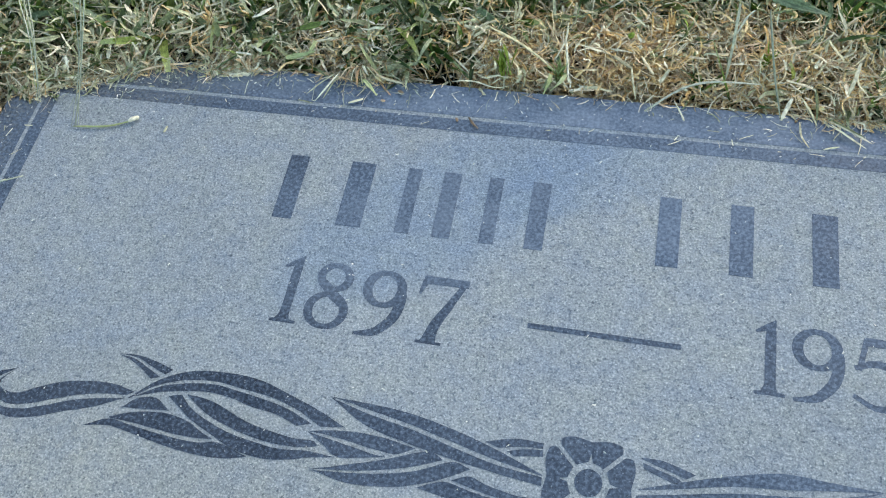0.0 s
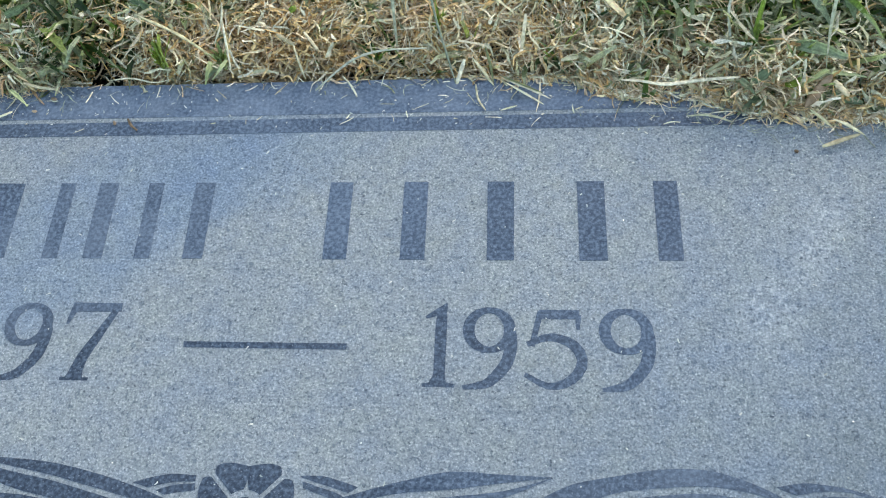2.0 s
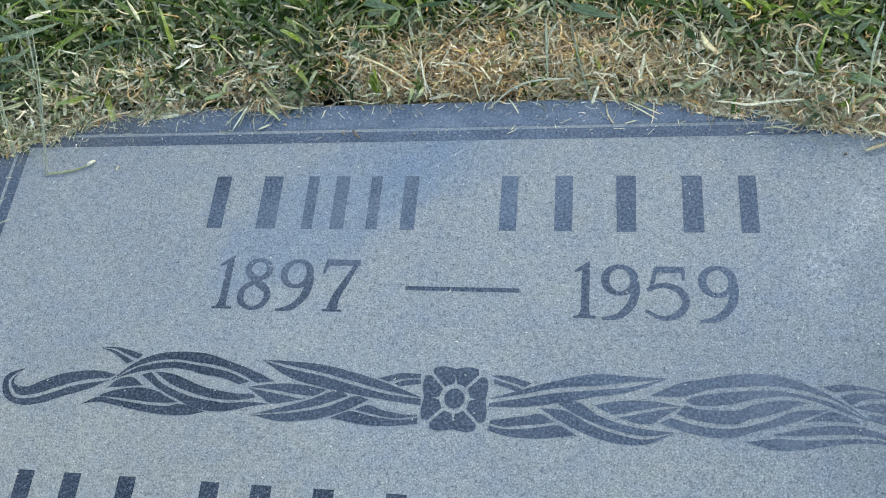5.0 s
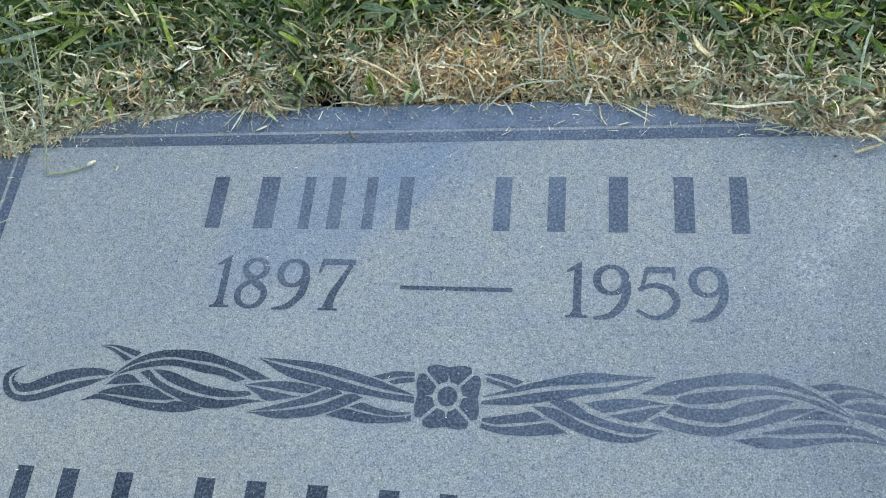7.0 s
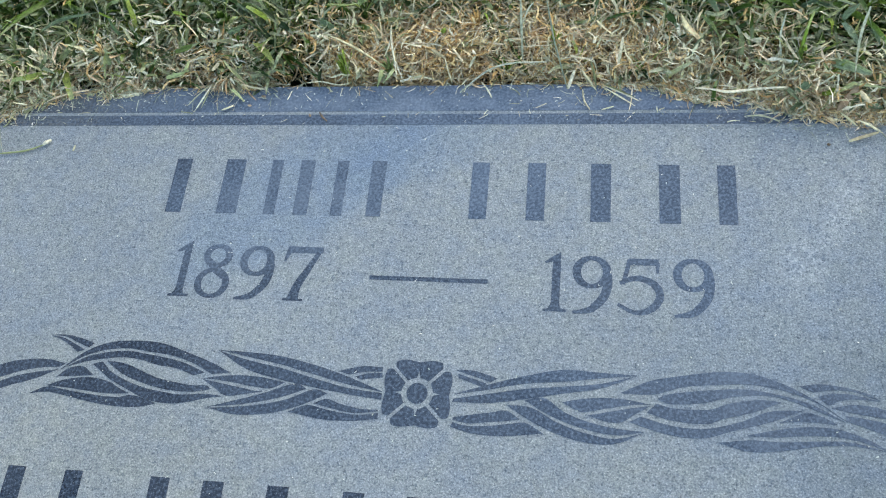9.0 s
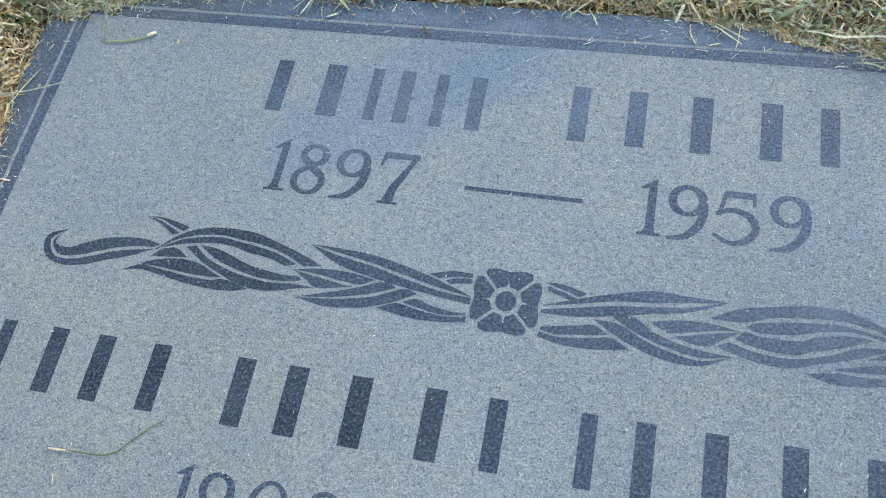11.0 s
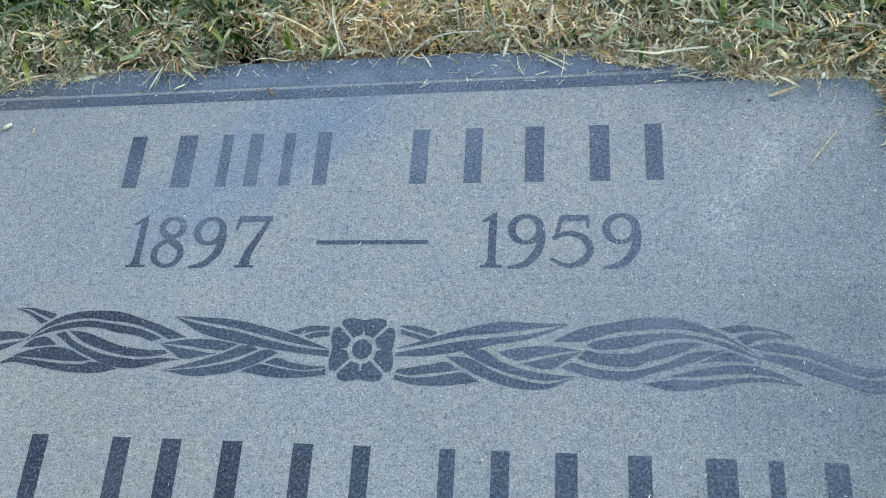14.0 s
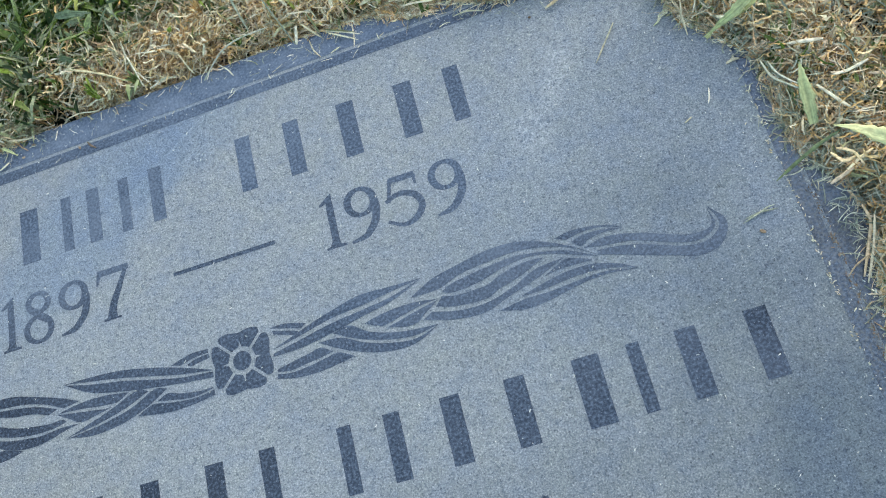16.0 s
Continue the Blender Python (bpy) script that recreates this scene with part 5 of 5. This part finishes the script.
strand("grass_clipping", GREY, "forked pale blade lying on the frosted panel", "grass", 0.8, [(253.1, -159.9, 0.6), (260.5, -157.8, 0.9), (266.6, -155.8, 0.9), (269.9, -155.6, 0.6)])
strand("grass_clipping", GREY, "forked pale blade lying on the frosted panel", "grass", 0.8, [(254.5, -158.3, 0.6), (262.1, -157.2, 0.8), (270.8, -157.7, 0.6)])
strand("grass_straw", GREY, "long grey-blue stem beside the stone's corner", "grass", 1.3, [(287.6, -86.8, 10), (288.8, -97.4, 12), (292.8, -104.0, 14), (297.3, -110.2, 16)])
strand("grass_straw", GREY, "long grey-blue stem beside the stone's corner", "grass", 1.0, [(290.6, -88.0, 10), (291.8, -96.4, 12), (295.0, -103.0, 14), (298.3, -108.2, 16)])
strand("long_clipping", STEM, "long dark green stem bent over the polished border", "grass", 1.9, [(274.5, -145.0, 1), (285.0, -141.0, 6), (295.1, -138.6, 14), (305.6, -136.4, 18)])
strand("straw", PALE, "flat white straw lying beside the stone", "straw", 1.7, [(305.2, -109.9, 14), (310.3, -118.9, 14), (315.2, -125.8, 13)])
strand("straw", PALE, "bent pale straw lying beside the stone", "straw", 1.6, [(313.7, -107.0, 13), (320.6, -107.8, 14), (331.1, -105.6, 14)])
strand("straw", PALE, "flat white straw lying beside the stone", "straw", 1.9, [(301.8, -83.5, 12), (309.5, -85.7, 13), (317.8, -87.1, 12)])
strand("dry_stalk", DRY, "tan stalk lying over the polished border", "stalk", 1.8, [(295.7, -155.0, 3), (302.6, -153.0, 5), (310.1, -150.7, 7)])
strand("dry_root", DRY, "tan root trailing over the polished border", "root", 1.5, [(302.7, -170.2, 8), (304.1, -177.6, 5), (300.1, -186.8, 3), (292.6, -200.7, 2)])
strand("dry_root", DRY, "tan root trailing over the polished border", "root", 1.2, [(305.8, -176.5, 8), (300.6, -190.1, 4), (293.1, -203.7, 2)])
strand("dry_root", DRY, "thin tan root lying across the border's groove", "root", 0.8, [(286.4, -198.7, 2), (290.7, -195.2, 4), (297.6, -192.6, 6)])
strand("dry_curl", TAN, "tan curl of dead leaf beside the stone", "dead leaf", 1.7, [(300.0, -142.0, 8), (303.7, -148.4, 9), (309.6, -147.1, 8)])
strand("dry_curl", TAN, "tan curl of dead leaf beside the stone", "dead leaf", 1.4, [(302.8, -141.1, 9), (308.5, -145.6, 10), (311.0, -152.6, 9)])
strand("dry_curl", TAN, "tan curl of dead leaf beside the stone", "dead leaf", 1.6, [(303.9, -152.0, 7), (310.3, -149.3, 9), (317.0, -146.9, 10)])
strand("grain", PALE, "single white grain on the frosted panel", "grain", 1.3, [(-217.3, -18.1, 0.8), (-216.9, -14.1, 0.8)])


def leaf(mat, label, wide, points):
    return tagged(veined(up_facing(mesh_object("grass_leaf", *leaf_mesh(points, wide * 0.66), mat, smooth=True))), label, "grass")


leaf(DUSTY, "broad dusty grey-green leaf of lawn grass", 6, [(-310.9, 66.9, 22), (-288.4, 70.1, 24), (-266.9, 78.3, 24)])
leaf(DUSTY, "broad dusty grey-green leaf of lawn grass", 5, [(-316.4, 84.7, 26), (-299.5, 75.3, 25), (-286.5, 65.1, 20)])
leaf(DUSTY, "broad dusty grey-green leaf of lawn grass", 4, [(-248.0, 53.6, 20), (-235.3, 60.3, 22), (-215.3, 64.7, 22)])
leaf(DUSTY, "broad dusty grey-green leaf of lawn grass", 5, [(-288.0, 95.6, 28), (-277.6, 85.5, 28), (-273.8, 78.6, 24)])
leaf(GREEN, "dark green leaf of lawn grass", 3, [(-273.9, 87.9, 24), (-254.3, 84.6, 25), (-236.4, 82.2, 24)])
leaf(GREEN, "dark green leaf of lawn grass", 5, [(-232.5, 90.0, 28), (-221.7, 82.0, 26), (-214.4, 75.9, 22)])
leaf(GREEN, "dark green leaf of lawn grass", 5, [(-217.0, 90.0, 28), (-194.8, 85.5, 28), (-177.6, 80.9, 26)])
leaf(GREEN, "dark green leaf of lawn grass", 5, [(-195.0, 82.8, 26), (-182.1, 74.0, 25), (-174.9, 69.5, 22)])
leaf(GREEN, "dark green leaf of lawn grass", 4, [(-192.1, 86.3, 26), (-177.4, 78.2, 25), (-167.1, 67.7, 20)])
leaf(GREEN, "dark green leaf of lawn grass", 4, [(-176.9, 86.3, 26), (-167.1, 79.0, 26), (-160.1, 73.7, 24)])
leaf(LIME, "fresh yellow-green leaf of lawn grass", 2.5, [(-235.4, 74.7, 22), (-232.8, 70.1, 23), (-233.9, 68.2, 20)])
leaf(LIME, "fresh yellow-green leaf of lawn grass", 2.2, [(-238.1, 70.3, 22), (-234.1, 72.0, 23), (-231.0, 74.6, 23)])
leaf(LIME, "fresh yellow-green leaf of lawn grass", 2.2, [(-213.4, 64.6, 22), (-206.8, 61.2, 22), (-201.9, 60.5, 20)])
leaf(LIME, "fresh yellow-green leaf of lawn grass", 3, [(-166.1, 63.3, 22), (-160.8, 61.4, 23), (-156.1, 59.8, 22)])
leaf(DUSTY, "broad dusty grey-green leaf of lawn grass", 5, [(-305.9, 45.0, 18), (-295.1, 44.7, 19), (-289.2, 48.8, 18)])
leaf(DUSTY, "broad dusty grey-green leaf of lawn grass", 5, [(-305.1, 34.7, 14), (-294.6, 37.2, 16), (-289.5, 42.4, 16)])
leaf(DUSTY, "broad dusty grey-green leaf of lawn grass", 5, [(-307.2, 52.4, 20), (-294.8, 53.4, 21), (-284.7, 61.1, 22)])
leaf(GREEN, "dark green leaf of lawn grass", 5, [(-292.4, 38.7, 14), (-282.0, 31.6, 16), (-277.9, 27.3, 14)])
leaf(CUT, "pale dry leaf lying in the lawn", 3, [(-180.9, 59.5, 20), (-173.0, 57.4, 20), (-168.0, 59.8, 20)])
leaf(FRESH, "pale green leaf at the edge of the stone", 4, [(-166.5, 25.7, 10), (-158.0, 25.7, 13), (-151.5, 27.7, 14)])
leaf(FRESH, "pale green leaf at the edge of the stone", 4, [(-152.8, 34.0, 14), (-153.3, 27.8, 14), (-157.3, 25.4, 10)])
leaf(GREEN, "dark green leaf of lawn grass", 6, [(-162.0, 39.9, 15), (-154.7, 41.8, 16), (-148.3, 45.8, 16)])
leaf(GREEN, "dark green leaf of lawn grass", 4, [(-146.8, 75.7, 26), (-142.1, 68.4, 25), (-141.5, 65.2, 20)])
leaf(GREEN, "dark green leaf of lawn grass", 4.5, [(-135.3, 72.9, 26), (-127.8, 67.7, 24), (-123.4, 65.6, 20)])
leaf(GREEN, "dark green leaf of lawn grass", 4, [(-118.9, 72.0, 26), (-114.3, 68.3, 25), (-111.0, 66.8, 20)])
leaf(GREEN, "dark green leaf of lawn grass", 4, [(-92.3, 71.9, 26), (-98.8, 68.8, 26), (-106.0, 68.3, 22)])
leaf(GREEN, "dark green leaf of lawn grass", 4, [(-155.8, 78.9, 28), (-151.9, 73.7, 26), (-151.6, 68.3, 22)])
leaf(GREEN, "dark green leaf of lawn grass", 4, [(-111.6, 63.4, 22), (-106.4, 60.5, 20), (-103.1, 56.0, 17)])
leaf(DUSTY, "broad dusty grey-green leaf of lawn grass", 6, [(-131.0, 50.4, 18), (-124.7, 52.7, 20), (-119.2, 55.9, 20)])
leaf(DUSTY, "broad dusty grey-green leaf of lawn grass", 8, [(-70.0, 78.5, 28), (-59.3, 75.7, 28), (-48.5, 73.9, 26)])
leaf(PALEGREEN, "wide pale green leaf of lawn grass", 6, [(-74.0, 65.8, 22), (-61.4, 63.1, 24), (-50.4, 65.5, 24)])
leaf(PALEGREEN, "wide pale green leaf of lawn grass", 8, [(-55.2, 64.9, 22), (-51.2, 67.2, 26), (-47.9, 72.1, 28)])
leaf(DUSTY, "broad dusty grey-green leaf of lawn grass", 4, [(-45.8, 64.4, 24), (-41.8, 68.0, 26), (-36.9, 73.2, 28)])
leaf(DUSTY, "broad dusty grey-green leaf of lawn grass", 3.2, [(-38.8, 73.3, 27), (-35.9, 68.5, 25), (-34.7, 65.6, 21)])
leaf(DUSTY, "broad dusty grey-green leaf of lawn grass", 4, [(-37.0, 74.5, 28), (-27.0, 75.2, 28), (-17.1, 77.2, 28)])
leaf(GREEN, "dark green leaf of lawn grass", 6, [(-101.0, 56.3, 18), (-96.6, 52.4, 19), (-92.5, 50.0, 16)])
leaf(LIME, "fresh yellow-green leaf of lawn grass", 2.5, [(-63.4, 41.2, 14), (-60.3, 32.2, 15), (-58.4, 27.7, 9)])
leaf(LIME, "fresh yellow-green leaf of lawn grass", 2.2, [(-56.7, 38.2, 16), (-58.0, 30.8, 14), (-60.0, 26.5, 9)])
leaf(LIME, "fresh yellow-green leaf of lawn grass", 2, [(-65.2, 37.2, 14), (-61.4, 30.9, 14), (-60.0, 28.1, 8)])
leaf(FRESH, "pale green leaf at the edge of the stone", 4, [(-40.1, 29.2, 10), (-40.8, 24.3, 9), (-42.6, 21.3, 5)])
leaf(FRESH, "pale green leaf at the edge of the stone", 3.4, [(-33.4, 29.8, 10), (-35.3, 25.0, 10), (-39.5, 22.9, 6)])
leaf(DUSTY, "broad dusty grey-green leaf of lawn grass", 3, [(-97.7, 41.3, 14), (-100.1, 34.3, 14), (-103.4, 27.8, 9)])
leaf(DUSTY, "broad dusty grey-green leaf of lawn grass", 6, [(37.3, 72.9, 32), (45.3, 69.3, 31), (53.8, 64.1, 28)])
leaf(DUSTY, "broad dusty grey-green leaf of lawn grass", 9, [(50.0, 68.7, 29), (62.6, 62.7, 29), (76.5, 61.0, 26)])
leaf(DUSTY, "broad dusty grey-green leaf of lawn grass", 4, [(75.6, 67.0, 28), (76.2, 61.8, 26), (75.0, 57.7, 20)])
leaf(DUSTY, "broad dusty grey-green leaf of lawn grass", 4, [(53.2, 61.0, 25), (59.5, 61.4, 27), (67.5, 63.4, 27)])
leaf(DUSTY, "broad dusty grey-green leaf of lawn grass", 3.4, [(56.3, 58.5, 23), (61.3, 59.0, 24), (66.3, 61.2, 24)])
leaf(GREEN, "dark green leaf of lawn grass", 5, [(84.1, 70.0, 30), (93.3, 67.4, 30), (102.0, 65.7, 26)])
leaf(GREEN, "dark green leaf of lawn grass", 3, [(81.2, 52.6, 20), (88.9, 53.8, 22), (95.6, 55.4, 22)])
leaf(CUT, "pale dry leaf lying in the lawn", 3.2, [(35.7, 71.5, 30), (24.5, 66.5, 27), (13.7, 65.6, 22)])
leaf(LIME, "fresh yellow-green leaf of lawn grass", 4, [(-7.6, 49.3, 16), (-6.2, 50.1, 17), (-5.4, 52.1, 17)])
leaf(LIME, "fresh yellow-green leaf of lawn grass", 3, [(15.8, 59.0, 20), (17.3, 55.6, 20), (18.2, 53.9, 18)])
leaf(DUSTY, "broad dusty grey-green leaf of lawn grass", 8, [(127.2, 66.3, 30), (133.6, 57.9, 27), (139.0, 52.2, 21)])
leaf(DUSTY, "broad dusty grey-green leaf of lawn grass", 7, [(131.0, 53.3, 22), (137.5, 50.6, 23), (144.6, 54.9, 24)])
leaf(PALEGREEN, "wide pale green leaf of lawn grass", 5, [(130.8, 50.6, 22), (135.3, 46.2, 20), (139.0, 43.6, 15)])
leaf(LIME, "fresh yellow-green leaf of lawn grass", 4, [(180.4, 61.7, 30), (183.7, 57.1, 28), (188.0, 56.4, 25)])
leaf(LIME, "fresh yellow-green leaf of lawn grass", 6, [(186.9, 58.6, 27), (191.0, 57.2, 27), (195.8, 59.6, 28)])
leaf(LIME, "fresh yellow-green leaf of lawn grass", 4, [(148.2, 65.1, 30), (153.2, 63.0, 29), (156.1, 60.4, 26)])
leaf(LIME, "fresh yellow-green leaf of lawn grass", 6, [(191.2, 49.0, 21), (192.5, 45.6, 20), (193.4, 43.1, 16)])
leaf(LIME, "fresh yellow-green leaf of lawn grass", 5, [(188.0, 12.1, 8), (191.2, 12.0, 9), (194.6, 15.9, 9)])
leaf(LIME, "fresh yellow-green leaf of lawn grass", 6, [(201.8, 58.6, 27), (204.9, 56.5, 27), (208.3, 59.6, 28)])
leaf(LIME, "fresh yellow-green leaf of lawn grass", 4, [(185.0, 61.3, 28), (187.5, 62.5, 30), (190.5, 64.1, 31)])
leaf(DUSTY, "broad dusty grey-green leaf of lawn grass", 7, [(185.6, 55.8, 25), (192.1, 53.3, 24), (198.5, 54.0, 21)])
leaf(DUSTY, "broad dusty grey-green leaf of lawn grass", 7, [(198.2, 49.5, 20), (201.7, 51.2, 24), (205.7, 53.9, 26)])
leaf(DUSTY, "broad dusty grey-green leaf of lawn grass", 5, [(198.5, 47.2, 20), (203.4, 39.2, 18), (208.4, 32.9, 13)])
leaf(GREEN, "dark green leaf of lawn grass", 6, [(112.6, 54.3, 21), (114.9, 50.6, 21), (117.5, 48.7, 17)])
leaf(GREEN, "dark green leaf of lawn grass", 5, [(146.8, 45.5, 17), (149.8, 46.4, 19), (153.0, 49.7, 20)])
leaf(DUSTY, "broad dusty grey-green leaf of lawn grass", 5, [(171.5, 14.7, 9), (174.5, 10.6, 9), (178.2, 8.7, 5)])
leaf(DUSTY, "broad dusty grey-green leaf of lawn grass", 6, [(176.4, 13.1, 9), (180.5, 15.6, 11), (183.6, 19.1, 11)])
leaf(DUSTY, "broad dusty grey-green leaf of lawn grass", 6, [(212.7, 44.6, 20), (214.0, 39.8, 19), (215.8, 37.0, 15)])
leaf(GREEN, "dark green leaf of lawn grass", 4, [(168.4, 62.1, 29), (172.7, 57.8, 27), (175.9, 54.2, 23)])
leaf(GREEN, "dark green leaf of lawn grass", 4, [(158.6, 59.4, 26), (162.8, 55.4, 25), (166.1, 51.7, 21)])
leaf(DUSTY, "broad dusty grey-green leaf of lawn grass", 4, [(105.4, 62.5, 28), (109.9, 58.1, 26), (113.2, 55.0, 21)])
leaf(FRESH, "pale green leaf reaching over the stone's corner", 8.5, [(294.3, -57.5, 24), (286.9, -60.0, 20), (276.8, -61.9, 14), (269.6, -61.9, 5)])
leaf(FRESH, "pale green leaf beside the stone's corner", 6.0, [(297.4, -57.4, 22), (289.0, -61.9, 19), (284.2, -62.9, 16)])
leaf(FRESH, "wedge-shaped pale leaf base with a white end", 10.0, [(297.3, -127.0, 11), (297.9, -119.7, 14), (299.2, -110.3, 16), (301.8, -96.5, 16)])
leaf(FRESH, "wide fresh green leaf bent beside the stone", 15.0, [(336.0, -154.5, 16), (327.0, -150.9, 18), (318.2, -146.0, 20), (311.4, -139.7, 20), (303.0, -133.5, 18)])

# a little frayed tuft at the stone's edge
tuft = tagged(new("dry_tuft"), "frayed yellowish tuft of dry grass at the stone's edge", "grass tuft")
for k in range(11):
    a, long = radians(-150 + 13 * k), 7 + 5 * ((k * 7) % 4) / 3
    line = [(-131 + 0.3 * k, 29, 3), (-131 + 0.5 * long * math.cos(a), 29 + 0.5 * long * math.sin(a), 8 - 0.3 * (k % 4)), (-131 + long * math.cos(a), 29 + long * math.sin(a), 3 + k % 3)]
    mesh_object("fibre", *stalk_mesh(line, 0.6 + 0.3 * (k % 3)), DRY if k % 3 else CUT, tuft, smooth=True)


def shoot_tuft(x, y, z, count, tall, spread, mat, label):
    """Young shoots that stand in a fan from one crown, in millimetres."""
    crown = tagged(new("grass_tuft"), label, "grass tuft")
    crown.location = (x * 0.001, y * 0.001, z * 0.001)
    for k in range(count):
        a, reach = rng.uniform(0, 2 * math.pi), spread * rng.uniform(0.3, 1.0)
        top = tall * rng.uniform(0.6, 1.1)
        line = [(0.8 * math.cos(a), 0.8 * math.sin(a), 0), (0.45 * reach * math.cos(a), 0.45 * reach * math.sin(a), 0.6 * top), (reach * math.cos(a + 0.3), reach * math.sin(a + 0.3), top)]
        veined(up_facing(mesh_object("shoot", *leaf_mesh(line, rng.uniform(1.0, 1.9)), mat, crown, smooth=True)))


shoot_tuft(-63, 33, 1, 13, 15, 6, LIME, "bright lime-green tuft of young grass shoots")
shoot_tuft(-37, 33, 1, 10, 13, 6, PALEGREEN, "pale green tuft of grass shoots behind the stone")
shoot_tuft(-188, 25, 1, 12, 9, 6, DRY, "yellowed dry tuft of cut grass at the stone's edge")
shoot_tuft(-211, 44, 4, 14, 13, 8, DUFF, "rust-brown dead tuft in the lawn")
shoot_tuft(-288, 31, 4, 14, 17, 10, GREEN, "dark green tuft of grass near the stone's corner")
shoot_tuft(-189, 48, 6, 11, 15, 9, GREEN, "dark green tuft of grass in the thatch")
shoot_tuft(-55, 69, 6, 12, 17, 10, GREEN, "dark green tuft of grass behind the worn patch")
shoot_tuft(53, 47, 3, 9, 14, 6, LIME, "bright lime-green tuft of young grass shoots")
shoot_tuft(10, 60, 4, 12, 15, 9, TAN, "golden tan tuft of dead grass in the worn patch")

# the seed stalks that lean out of the grass, one with its tip lying on the panel
stalk = tagged(new("seed_stalk"), "wispy grey seed stalk leaning from the grass onto the panel", "seed stalk")
for dx, dz, wide in ((0, 0, 0.9), (3, 2, 0.7), (-3, 1, 0.55), (1.5, 3, 0.5)):
    line = [(-263 + dx * 0.5, -20 + dx * 0.4, 1), (-263 + dx * 0.3, -6, 8 + dz), (-262 + dx * 0.4, 10, 21 + dz), (-264.5 + dx, 28, 33 + dz), (-275 + dx * 1.8, 56, 42 + dz)]
    mesh_object("fibre", *stalk_mesh(line, wide), GREY, stalk, smooth=True)
mesh_object("tip", *stalk_mesh([(-264, -20, 1), (-248, -18, 0.8), (-238, -14.5, 1), (-234, -12.3, 1.2)], 1.2), FRESH, stalk, "pale green tip", True)
mesh_object("seed_head", *stalk_mesh([(-237, -14, 1.4), (-234.5, -12.3, 1.6), (-232.5, -11, 1.3)], 2.6, 0.7), PALE, stalk, "pale seed head", True)
limp = tagged(new("seed_stalk"), "limp grey seed stalk drooping onto the stone's corner", "seed stalk")
for dx, dz, wide in ((0, 0, 0.8), (3, 1, 0.6), (-2, 2, 0.5)):
    line = [(-286.7 + dx * 0.4, -9.1, 2), (-285.8 + dx * 0.3, 1.3, 15 + dz), (-284.1 + dx * 0.5, 10.2, 29 + dz), (-289.6 + dx, 24.5, 39 + dz), (-296 + dx * 1.6, 44, 42 + dz)]
    mesh_object("fibre", *stalk_mesh(line, wide), GREY, limp, smooth=True)
